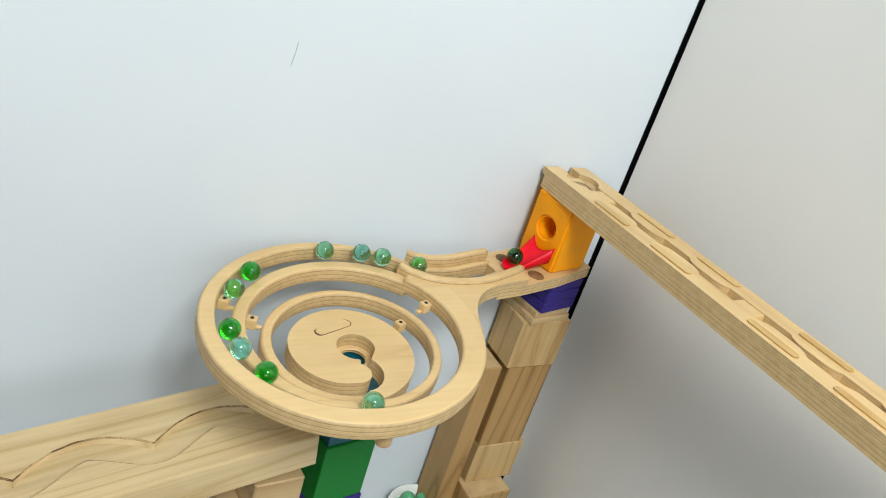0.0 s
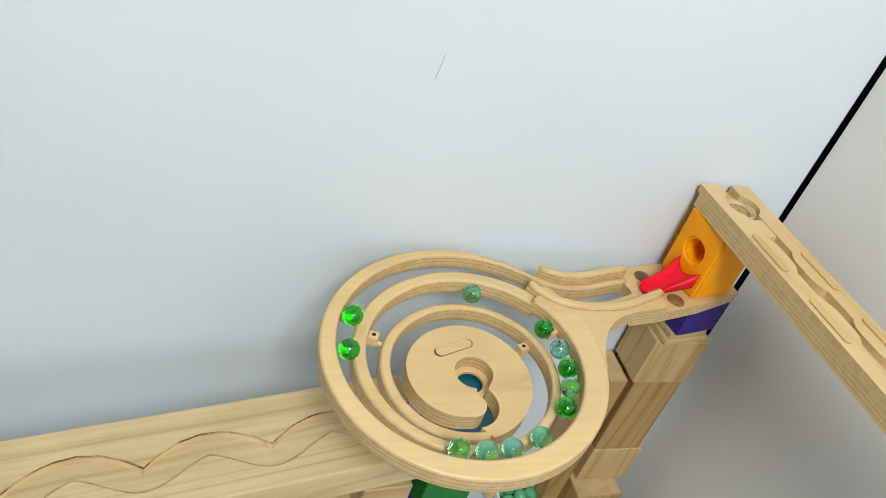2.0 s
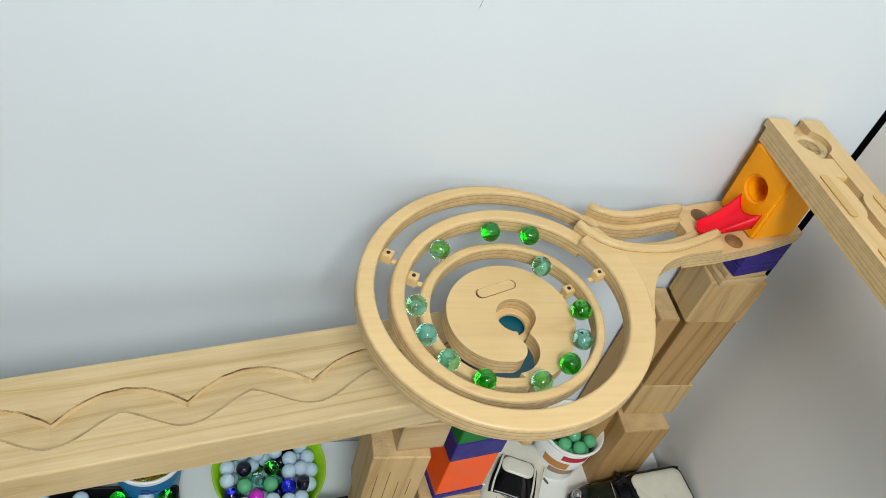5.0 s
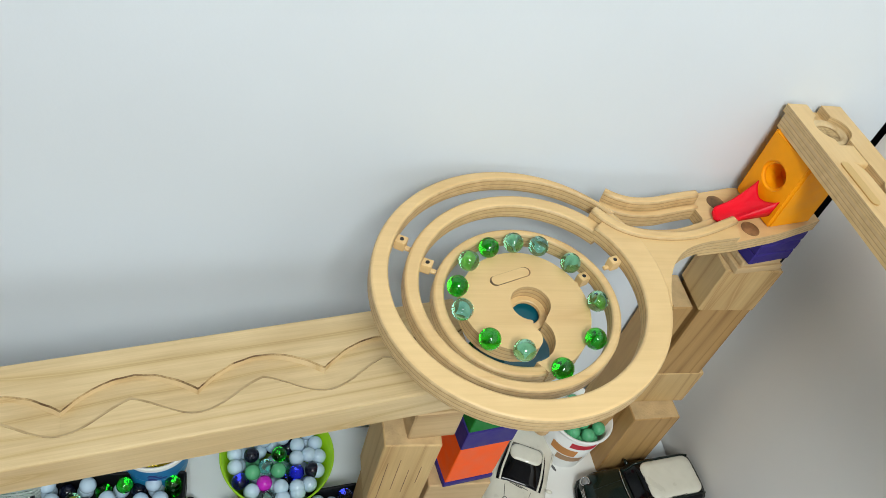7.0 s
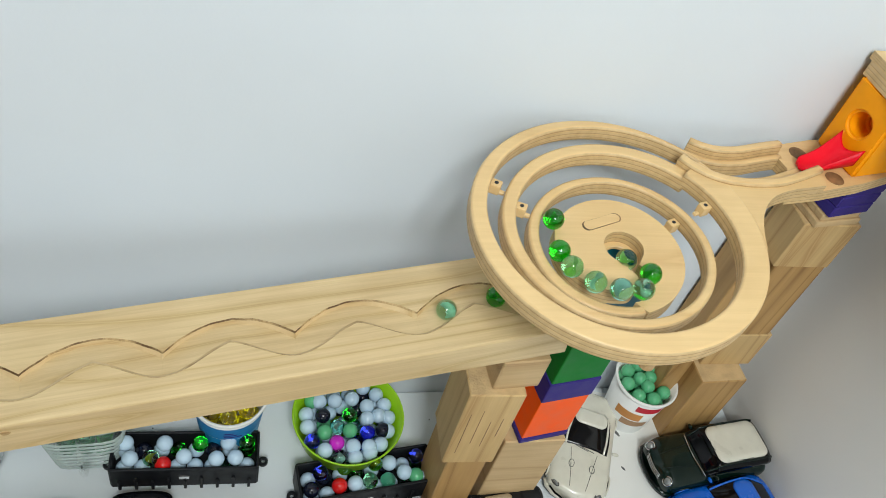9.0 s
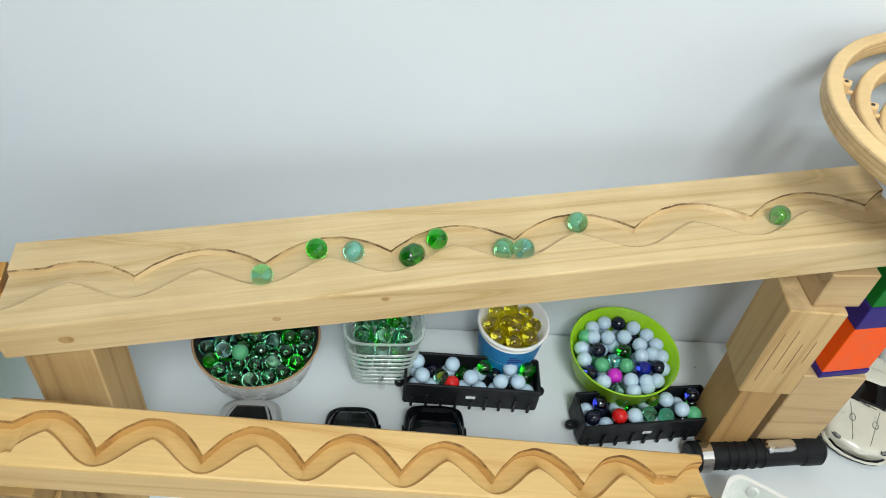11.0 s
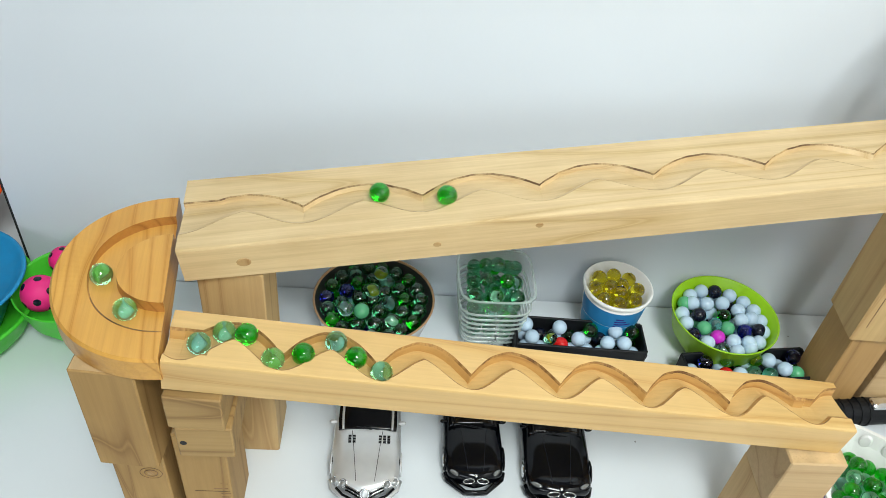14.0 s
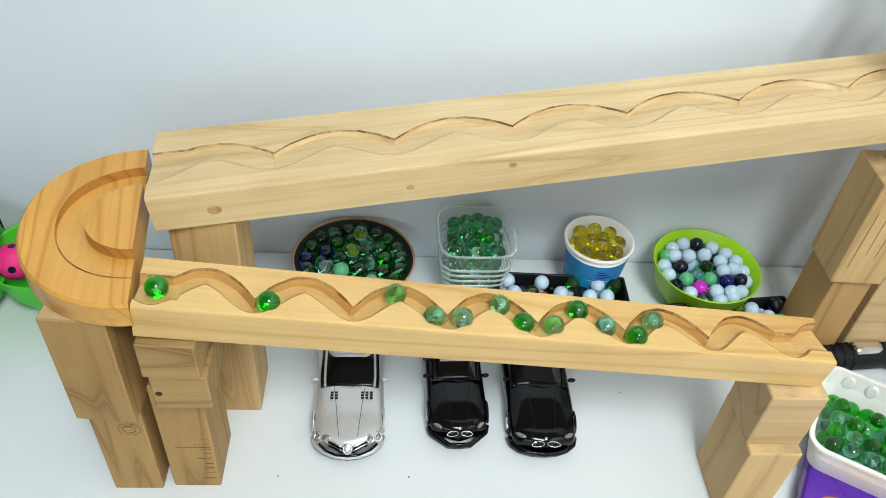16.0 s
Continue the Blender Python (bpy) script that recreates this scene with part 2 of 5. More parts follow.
def part(name, bm, materials, parent, label="", smooth=False):
    ob = finish(name, bm, materials, smooth)
    ob.parent = parent
    if label:
        ob["label"] = label
    return ob


def thing(name, label, category, group="", at=None):
    ob = new(name)
    ob.empty_display_size = 0.02
    if at is not None:
        ob.matrix_basis = at
    return tagged(ob, label, category, group)


def box_bm(x0, x1, y0, y1, z0, z1, bevel=0.0, seg=1):
    bm = bmesh.new()
    bmesh.ops.create_cube(bm, size=1.0)
    bmesh.ops.scale(bm, vec=(x1 - x0, y1 - y0, z1 - z0), verts=bm.verts)
    bmesh.ops.translate(bm, vec=((x0 + x1) / 2, (y0 + y1) / 2, (z0 + z1) / 2), verts=bm.verts)
    if bevel:
        bmesh.ops.bevel(bm, geom=bm.edges[:], offset=bevel, segments=seg, affect="EDGES", profile=0.6)
    return bm


def lathe_bm(profile, n=40, a0=0.0, a1=math.tau, closed=True):
    """Turns (r, z) pairs round z."""
    bm = bmesh.new()
    rings = []
    steps = n if closed else n + 1
    for i in range(steps):
        a = a0 + (a1 - a0) * i / n
        rings.append([bm.verts.new((r * math.cos(a), r * math.sin(a), z)) for r, z in profile])
    for i in range(n):
        p, q = rings[i], rings[(i + 1) % steps]
        for j in range(len(profile) - 1):
            if profile[j][0] < 1e-6 and profile[j + 1][0] < 1e-6:
                continue
            bm.faces.new((p[j], q[j], q[j + 1], p[j + 1]))
    if not closed:
        bm.faces.new(rings[0])
        bm.faces.new(rings[-1][::-1])
    bmesh.ops.remove_doubles(bm, verts=bm.verts, dist=1e-6)
    bmesh.ops.recalc_face_normals(bm, faces=bm.faces)
    return bm


def plate_bm(outline, z0, z1, bevel=0.0):
    """A flat plate: side faces take material 1, the rest 0; UV v runs up the side."""
    bm = bmesh.new()
    uv = bm.loops.layers.uv.new("uv")
    top = [bm.verts.new((x, y, z1)) for x, y in outline]
    bot = [bm.verts.new((x, y, z0)) for x, y in outline]
    bm.faces.new(top)
    bm.faces.new(bot[::-1])
    n = len(outline)
    for i in range(n):
        f = bm.faces.new((bot[i], bot[(i + 1) % n], top[(i + 1) % n], top[i]))
        f.material_index = 1
        for loop, v in zip(f.loops, ((i, 0), (i + 1, 0), (i + 1, 1), (i, 1))):
            loop[uv].uv = (v[0] * 0.1, v[1])
    bmesh.ops.recalc_face_normals(bm, faces=bm.faces)
    return bm


def tube_bm(points, radius, n=8):
    bm = bmesh.new()
    rings = []
    pts = [Vector(p) for p in points]
    for i, p in enumerate(pts):
        d = (pts[min(i + 1, len(pts) - 1)] - pts[max(i - 1, 0)]).normalized()
        q = d.to_track_quat("Z", "Y")
        rings.append([bm.verts.new(p + q @ Vector((radius * math.cos(math.tau * k / n), radius * math.sin(math.tau * k / n), 0))) for k in range(n)])
    for a, b in zip(rings, rings[1:]):
        for k in range(n):
            bm.faces.new((a[k], a[(k + 1) % n], b[(k + 1) % n], b[k]))
    bm.faces.new(rings[0][::-1])
    bm.faces.new(rings[-1])
    return bm


def oval_ring_bm(rx, ry, r, n=24):
    """A thin ring round an oval, in the x-y plane."""
    bm = bmesh.new()
    rows = []
    for i in range(n):
        a = math.tau * i / n
        ca, sa = math.cos(a), math.sin(a)
        rows.append([bm.verts.new(((rx + r * math.cos(b)) * ca, (ry + r * math.cos(b)) * sa, r * math.sin(b))) for b in (0, 1.571, 3.142, 4.712)])
    for i in range(n):
        for j in range(4):
            bm.faces.new((rows[i][j], rows[(i + 1) % n][j], rows[(i + 1) % n][(j + 1) % 4], rows[i][(j + 1) % 4]))
    bmesh.ops.recalc_face_normals(bm, faces=bm.faces)
    return bm


# ---- the setting ----
XR, YB = 0.863, 0.600


def structure(name, bm, material, label, category):
    ob = finish(name, bm, material)
    return tagged(ob, label, category, kind="structure")


structure("wall_back", box_bm(-0.4415, XR - 0.0045, YB, YB + 0.1, -0.75, 1.9), WALL, "smooth white painted back wall", "wall")
structure("wall_side", box_bm(XR, XR + 0.1, -3.0, YB - 0.004, -0.75, 1.9), SIDE, "plain beige grey side board beside the shelf", "wall")
structure("wall_joint", box_bm(XR - 0.0045, XR + 0.1, YB + 0.012, YB + 0.1, -0.75, 1.9), DARK, "dark open joint in the corner", "wall")
structure("wall_far", box_bm(-2.6, -0.4415, YB + 0.30, YB + 0.4, -0.75, 1.9), SIDE, "grey wall behind the free end of the white board", "wall")
structure("wall_end", box_bm(-0.4455, -0.4418, YB + 0.002, YB + 0.30, -0.75, 1.9), DARK, "dark edge strip of the white board", "wall")
# Unseen walls and ceiling, dark grey to keep bounce and reflections low.
structure("wall_left", box_bm(-2.7, -2.6, -3.0, YB + 0.4, -0.75, 1.9), ROOM, "unseen dark grey room wall", "wall")
structure("wall_front", box_bm(-2.6, XR, -3.1, -3.0, -0.75, 1.9), ROOM, "unseen dark grey room wall", "wall")
structure("ceiling", box_bm(-2.7, XR + 0.1, -3.1, YB + 0.4, 1.9, 2.0), ROOM, "unseen dark grey ceiling", "ceiling")
structure("floor", box_bm(-2.7, XR + 0.1, -3.1, YB + 0.4, -0.85, -0.75), FLOORM, "brown room floor", "floor")

table = thing("table", "white laminate table top against the wall", "table")
part("tabletop", box_bm(-0.95, XR - 0.004, -0.02, YB - 0.0015, -0.03, 0.0, 0.001), TABLE, table)
part("back_leaf", box_bm(-0.95, -0.447, YB - 0.001, YB + 0.297, -0.03, -0.0005), TABLE, table)
for lx in (-0.9, 0.8):
    for ly in (0.03, 0.54):
        part("leg", box_bm(lx - 0.02, lx + 0.02, ly - 0.02, ly + 0.02, -0.75, -0.03, 0.002), TABLE, table)

# ---- the marbles' way: arm, spiral, hole, upper beam, turn, lower beam ----
CX, CY = 0.507, 0.4685
R_OUT, SLOT = 0.1158, 0.0130
TH0, TH1 = 43.0, 1000.0
Z_TOP, Z_END = 0.4370, 0.4095
R = 0.0082
SLOT_TH = [0, 43, 100, 180, 270, 360, 430, 470, 540, 610, 660, 720, 790, 835, 900, 960, 1000]
SLOT_R = [0.1085, 0.1080, 0.1015, 0.0972, 0.0915, 0.0858, 0.0795, 0.0760, 0.0730, 0.0715, 0.0685, 0.0655, 0.0605, 0.0545, 0.0508, 0.0500, 0.0485]


def r_slot(th):
    return float(sum(np.interp(th + d, SLOT_TH, SLOT_R) for d in (-18, -9, 0, 9, 18)) / 5)


def z_ring(th):
    u = min(1.0, max(0.0, (th - 396.0) / (TH1 - 396.0)))
    return 0.4325 + (Z_END - 0.4325) * u


def oval(x, y):
    """The spiral is drawn out a little towards its arm."""
    dx, dy = x - CX, y - CY
    k = 0.036 * min(1.0, max(0.0, (0.165 - math.hypot(dx, dy)) / 0.04))
    u, v = (dx + dy) * 0.5 * (1 + k), (dx - dy) * 0.5 * (1 - k)
    return CX + u + v, CY + u - v


def polar(r, th):
    a = math.radians(th)
    return CX + r * math.cos(a), CY + r * math.sin(a)


U0, UDIR = (-0.1845, 0.3612, 0.2745), (1.0, 0.117, 0.1035)
U_LEN, U_W, U_T = 0.684, 0.0865, 0.032
U_PERIOD, U_PHASE, U_A, U_D = 0.0945, 0.094, 0.0115, 0.0060
U_EDGE = (0.0385, 0.0590, 0.0390, 0.0185)  # back cusp and peak, front cusp and bulge
L0, LDIR = (-0.1765, 0.2735, 0.2545), (1.0, 0.0215, -0.115)
L_LEN, L_W, L_T = 0.525, 0.0495, 0.030
L_PERIOD, L_PHASE, L_A, L_D = 0.0686, 0.0796, 0.0122, 0.0085
L_EDGE = (0.0160, 0.0418, 0.0268, 0.0035)


def u_centre(x):
    return 0.0365


def l_centre(x):
    return 0.0232 - 0.008 * x


def local_point(o, d, p):
    d = np.array(d) / np.linalg.norm(d)
    y = np.cross((0, 0, 1), d)
    y = y / np.linalg.norm(y)
    z = np.cross(d, y)
    return tuple(np.array(o) + d * p[0] + y * p[1] + z * p[2])


def way():
    pts = [(0.775, 0.566, 0.466), (0.752, 0.5585, 0.4525), (0.728, 0.5530, 0.4495), (0.706, 0.5500, 0.4435), (0.690, 0.5540, 0.4385), (0.660, 0.5480, 0.4380), (0.630, 0.5430, 0.4375), (0.606, 0.5450, 0.4370)]
    th = 50.0
    while th < 975:
        rm = r_slot(th) - 0.0025
        pts.append((*oval(*polar(rm, th)), min(z_ring(th + 345) + 0.0075, 0.4415)))
        th += 4.0
    pts += [(0.5055, 0.4185, 0.418), (0.5165, 0.4222, 0.4178), (0.5222, 0.4280, 0.4175), (0.5255, 0.4365, 0.417), (0.5245, 0.4450, 0.4165), (0.5195, 0.4520, 0.414), (0.5160, 0.4580, 0.408), (0.5150, 0.463, 0.395), (0.5140, 0.466, 0.365), (0.500, 0.464, 0.3495)]
    x = U_LEN - 0.035
    while x > 0.0:
        y = u_centre(x) - U_A * math.cos(2 * math.pi * (x - U_PHASE) / U_PERIOD)
        k = min(1.0, x / 0.05)
        pts.append(local_point(U0, UDIR, (x, y * k + 0.0475 * (1 - k), R - U_D)))
        x -= 0.004
    hx, hy, hz = -0.1885, 0.3535, 0.2655
    for k in range(0, 26):
        a = math.radians(98 + 164 * k / 25)
        pts.append((hx + 0.047 * math.cos(a), hy + 0.047 * math.sin(a), hz - 0.0085 + R - 0.002 * k / 25))
    x = 0.004
    while x < L_LEN + 0.002:
        y = l_centre(x) - L_A * math.cos(2 * math.pi * (x - L_PHASE) / L_PERIOD)
        k = min(1.0, x / 0.03)
        pts.append(local_point(L0, LDIR, (x, y * k + 0.0260 * (1 - k), R - L_D)))
        x += 0.004
    return np.array(pts)


WAY = way()
WAY_S = np.concatenate([[0.0], np.cumsum(np.linalg.norm(np.diff(WAY, axis=0), axis=1))])


def on_way(s):
    return tuple(float(np.interp(s, WAY_S, WAY[:, i])) for i in range(3))


# ---- marbles ----


def ball_bm(r, sub=4):
    bm = bmesh.new()
    bmesh.ops.create_icosphere(bm, subdivisions=sub, radius=r)
    return bm


def swirl_bm(r, turns=0.8, n=10):
    """A twisted vane inside a cat's-eye marble."""
    bm = bmesh.new()
    rows = []
    for i in range(n + 1):
        u = i / n * 2 - 1
        w = r * 0.46 * math.sqrt(max(0.02, 1 - u * u))
        a = u * turns * math.pi / 2
        rows.append([bm.verts.new((w * s * math.cos(a + 0.5 * abs(s)), w * s * math.sin(a + 0.5 * abs(s)), u * r * 0.62)) for s in (-1, -0.5, 0, 0.5, 1)])
    for p, q in zip(rows, rows[1:]):
        for k in range(4):
            bm.faces.new((p[k], p[k + 1], q[k + 1], q[k]))
    bmesh.ops.solidify(bm, geom=bm.faces[:], thickness=r * 0.08)
    return bm


PROTO = {}


def make_marble(kind, r=R):
    table_of = {
        "deep": (G_DEEP, None, "deep green transparent glass marble"),
        "green": (G_GREEN, M_GREENSW, "bright green glass marble with a green swirl"),
        "clear": (G_CLEAR, M_TEALSW, "pale green clear glass marble with a swirl"),
        "aqua": (G_AQUA, M_TEALSW, "clear aqua glass marble with a teal swirl"),
        "lime": (G_CLEAR, M_LIMESW, "clear green glass marble with a yellow swirl"),
        "bottle": (G_BOTTLE, None, "bottle green transparent glass marble"),
        "yellow": (G_YELLOW, None, "yellow transparent glass marble"),
        "cat": (G_CLEAR, M_CATYEL, "yellow and black cat's eye marble"),
        "blue": (G_BLUE, None, "deep blue glass marble"),
        "pale": (M_PALE, None, "opaque pale blue marble"),
        "jade": (M_JADE, None, "opaque jade green marble"),
        "black": (M_BLACK, None, "glossy black glass marble"),
        "red": (M_RED, None, "opaque red glass marble"),
        "pink": (M_PINK, None, "opaque magenta glass marble"),
        "white": (G_AQUA, M_WHITE, "clear marble with a white swirl"),
    }
    glass_m, swirl_m, label = table_of[kind]
    ob = finish("marble", ball_bm(r), glass_m, True)
    tagged(ob, label, "marble")
    if swirl_m:
        part("swirl", swirl_bm(r), swirl_m, ob, "coloured vane inside the glass", True)
    return ob


def marble(kind, x, y, z, group, r=R):
    key = (kind, r)
    m = pose(x, y, z, random.uniform(0, 360), random.uniform(0, 360), random.uniform(0, 360))
    if key not in PROTO:
        PROTO[key] = make_marble(kind, r)
        PROTO[key].matrix_basis = m
        ob = PROTO[key]
    else:
        ob = copy_thing(PROTO[key], m)
    ob["group"] = group
    return ob


# ---- the spiral run ----
PLYT = 0.0145


def ribbon_bm(stations):
    """stations: (outer xy, inner xy, top z); a strip of plywood with stripes on its edges."""
    bm = bmesh.new()
    uv = bm.loops.layers.uv.new("uv")
    rows = []
    rr = 0.0024
    for (ox, oy), (ix, iy), z in stations:
        w = math.hypot(ix - ox, iy - oy)
        ring = [(0, rr), (rr * 0.29, rr * 0.29), (rr, 0), (w - rr, 0), (w - rr * 0.29, rr * 0.29), (w, rr), (w, PLYT - rr), (w - rr * 0.4, PLYT), (rr * 0.4, PLYT), (0, PLYT - rr)]
        rows.append([bm.verts.new((ox + (ix - ox) * d / w, oy + (iy - oy) * d / w, z - h)) for d, h in ring])
    n = 10
    depth_at = [1 - h / PLYT for h in (rr, rr * 0.29, 0, 0, rr * 0.29, rr, PLYT - rr, PLYT, PLYT, PLYT - rr)]
    for p, q in zip(rows, rows[1:]):
        for k in range(n):
            m = (k + 1) % n
            f = bm.faces.new((p[k], q[k], q[m], p[m]))
            f.material_index = 0 if k in (1, 2, 3, 7) else 1
            f.smooth = k in (0, 1, 3, 4)
            for loop, v in zip(f.loops, (depth_at[k], depth_at[k], depth_at[m], depth_at[m])):
                loop[uv].uv = (0, v)
    for row in (rows[0], rows[-1]):
        f = bm.faces.new(row)
        f.material_index = 1
        for loop, v in zip(f.loops, depth_at):
            loop[uv].uv = (0, v)
    bmesh.ops.recalc_face_normals(bm, faces=bm.faces)
    return bm


spiral = thing("spiral_run", "birch plywood spiral marble run with a curved feeder arm", "marble run", at=pose(CX, CY, Z_TOP))
BACK = pose(-CX, -CY, -Z_TOP)


def spart(name, bm, materials, label=""):
    for v in bm.verts:
        v.co.x, v.co.y = oval(v.co.x, v.co.y)
    bmesh.ops.transform(bm, matrix=BACK, verts=bm.verts)
    return part(name, bm, materials, spiral, label)


def r_out(th):
    return float(np.interp(th, (38, 60, 90, 130, 180, 225, 260, 300, 340, 400), (0.1172, 0.1180, 0.1182, 0.1178, 0.1172, 0.1162, 0.1155, 0.1150, 0.1148, 0.1160)))


st = []
th = 38.0
while th <= 400.1:
    st.append((polar(sum(r_out(th + d) for d in (-20, -10, 0, 10, 20)) / 5, th), polar(r_slot(th) + SLOT / 2, th), Z_TOP))
    th += 3.0
spart("outer_ring", ribbon_bm(st), [VENEER, PLY])
st = []
th = 396.0
while th <= TH1 + 0.1:
    st.append((polar(r_slot(th - 360) - SLOT / 2, th), polar(r_slot(th) + SLOT / 2, th), z_ring(th)))
    th += 3.0
spart("inner_ring", ribbon_bm(st), [VENEER, PLY])

# the disc in the middle, with the hooked slot that leads into its hole
hx, hy, hr = 0.5180, 0.4690, 0.0162
tx, ty = 0.509, 0.4375


def arc(cx, cy, r, a0, a1, n):
    return [(cx + r * math.cos(radians(a0 + (a1 - a0) * k / n)), cy + r * math.sin(radians(a0 + (a1 - a0) * k / n))) for k in range(n + 1)]


disc = []
th = 641.0
while th <= 978.0:
    disc.append(polar(r_slot(th) - SLOT / 2, th))
    th += 4.0
disc += arc(tx, ty, 0.0116, -88, 58, 12)
disc += arc(0.5138, 0.4508, 0.0028, 20, 130, 5)
disc += arc(hx, hy, hr, -106, -396, 28)
disc += arc(tx, ty, 0.0216, 40, -84, 12)
spart("centre_disc", plate_bm(disc, Z_END - PLYT, Z_END), [VENEER, PLY])
# the ledge inside the hole, one layer down
bm = lathe_bm([(0.0110, -0.0030), (0.0172, -0.0030), (0.0172, 0.0), (0.0118, 0.0), (0.0110, -0.0008)], 36)
bmesh.ops.translate(bm, vec=(hx, hy, Z_END - PLYT + 0.0032), verts=bm.verts)
spart("hole_ledge", bm, VENEER, "plywood ledge inside the drop hole")
# inlaid oval plug
plug = []
for k in range(24):
    a = math.tau * k / 24
    plug.append((0.0045 * math.cos(a) + (0.0125 if math.cos(a) > 0 else -0.0125), 0.0045 * math.sin(a)))
ca, sa = math.cos(radians(19)), math.sin(radians(19))
plug = [(0.5065 + x * ca - y * sa, 0.4955 + x * sa + y * ca) for x, y in plug]
spart("oval_groove", plate_bm([((x - 0.5065) * 1.09 + 0.5065, (y - 0.4955) * 1.09 + 0.4955) for x, y in plug], Z_END - 0.002, Z_END + 0.0003), [BURN, BURN], "dark groove round the plug")
spart("oval_plug", plate_bm(plug, Z_END - 0.001, Z_END + 0.0007), [VENEER, CUTWOOD])
# pegs that tie the rings together
for th_p in (152, 378, 515, 742):
    z = (Z_TOP if th_p < 396 else z_ring(th_p)) - 0.0112
    rp = r_slot(th_p) + 0.0022
    b = box_bm(-0.0044, 0.0044, -0.0040, 0.0040, -0.0050, 0.0040, 0.0012, 2)
    bmesh.ops.transform(b, matrix=pose(*polar(rp, th_p), z, 0, 0, th_p), verts=b.verts)
    spart("peg", b, VENEER, "small beech peg between the rings")
    b = lathe_bm([(0, 0), (0.0017, 0), (0.0016, 0.0003), (0, 0.0003)], 12)
    bmesh.ops.transform(b, matrix=pose(*polar(rp, th_p), z + 0.0040, 0, 0, 0), verts=b.verts)
    spart("peg_hole", b, DARK, "small dark hole in the peg")
    b = box_bm(-0.0062, 0.0062, -0.0018, 0.0018, -0.0052, -0.0024, 0.0005, 1)
    bmesh.ops.transform(b, matrix=pose(*polar(rp - 0.0022, th_p), z, 0, 0, th_p), verts=b.verts)
    spart("peg_tie", b, VENEER, "thin tie under the peg")
b = lathe_bm([(0, 0), (0.006, 0), (0.006, 0.012), (0, 0.012)], 14)
bmesh.ops.translate(b, vec=(*polar(R_OUT - 0.012, 268), Z_TOP - PLYT - 0.014), verts=b.verts)
spart("peg", b, BLOCKX, "small beech peg under the rim")

# feeder arm: a board that leaves the rim and carries two curved guards
AX0 = 0.814


def bez(p0, p1, p2, p3, n=14):
    out = []
    for k in range(n + 1):
        u = k / n
        out.append(tuple(p0[i] * (1 - u) ** 3 + p1[i] * 3 * u * (1 - u) ** 2 + p2[i] * 3 * u * u * (1 - u) + p3[i] * u ** 3 for i in (0, 1)))
    return out


g1 = bez((0.596, 0.5640), (0.622, 0.5440), (0.645, 0.5620), (0.689, 0.5700), 16)
g2 = bez((0.580, 0.5420), (0.606, 0.5030), (0.645, 0.5080), (0.714, 0.5400), 20)
lower = bez(polar(r_out(346), -14), (0.625, 0.470), (0.640, 0.506), (0.680, 0.515), 12)
shoulder = lower + [(0.712, 0.521), (0.716, 0.538)] + g2[::-1] + [polar(r_slot(43) + SLOT / 2, 43 - k * 5) for k in range(1, 12)]
spart("shoulder", plate_bm(shoulder, Z_TOP - PLYT, Z_TOP - 0.0004), [VENEER, PLY], "broad plywood shoulder of the arm")
deck = [(0.676, 0.5145), (0.712, 0.5208), (0.760, 0.5330), (AX0, 0.5520), (AX0 - 0.006, 0.5930), (0.735, 0.5890), (0.690, 0.5775), (0.684, 0.5740), (0.690, 0.5480)]
spart("deck", plate_bm(deck, Z_TOP - PLYT - 0.004, Z_TOP - 0.0066), [VENEER, PLY], "plywood deck under the yellow block")


def strip(path, w0, w1, z1):
    """A plywood strip beside a path, from w0 to w1 metres to its left."""
    st = []
    n = len(path)
    for i, (x, y) in enumerate(path):
        dx = path[min(i + 1, n - 1)][0] - path[max(i - 1, 0)][0]
        dy = path[min(i + 1, n - 1)][1] - path[max(i - 1, 0)][1]
        d = math.hypot(dx, dy)
        st.append(((x - dy / d * w1, y + dx / d * w1), (x - dy / d * w0, y + dx / d * w0), z1))
    return ribbon_bm(st)


spart("back_guard", strip(g1, -0.0035, 0.0042, Z_TOP + 0.0035), [VENEER, PLY])
spart("front_guard", strip(g2, -0.0042, 0.0042, Z_TOP + 0.0035), [VENEER, PLY])
spart("back_ledge", strip(g1, -0.0105, -0.0036, Z_TOP - 0.0055), [VENEER, PLY], "narrow ledge the marbles roll on")
spart("front_ledge", strip(g2, 0.0043, 0.0150, Z_TOP - 0.0055), [VENEER, PLY], "narrow ledge the marbles roll on")
for x, y in ((0.712, 0.5685), (0.733, 0.5375)):
    bm = lathe_bm([(0, 0), (0.0085, 0), (0.0085, 0.0003), (0, 0.0004)], 22)
    bmesh.ops.translate(bm, vec=(x, y, Z_TOP - 0.0065), verts=bm.verts)
    spart("drill_hole", bm, BURN, "brown drilled hole in the deck")

# ---- the yellow and violet blocks, the red tongue and the ramp ----


def rot(bm, m):
    bmesh.ops.transform(bm, matrix=m, verts=bm.verts)
    return bm


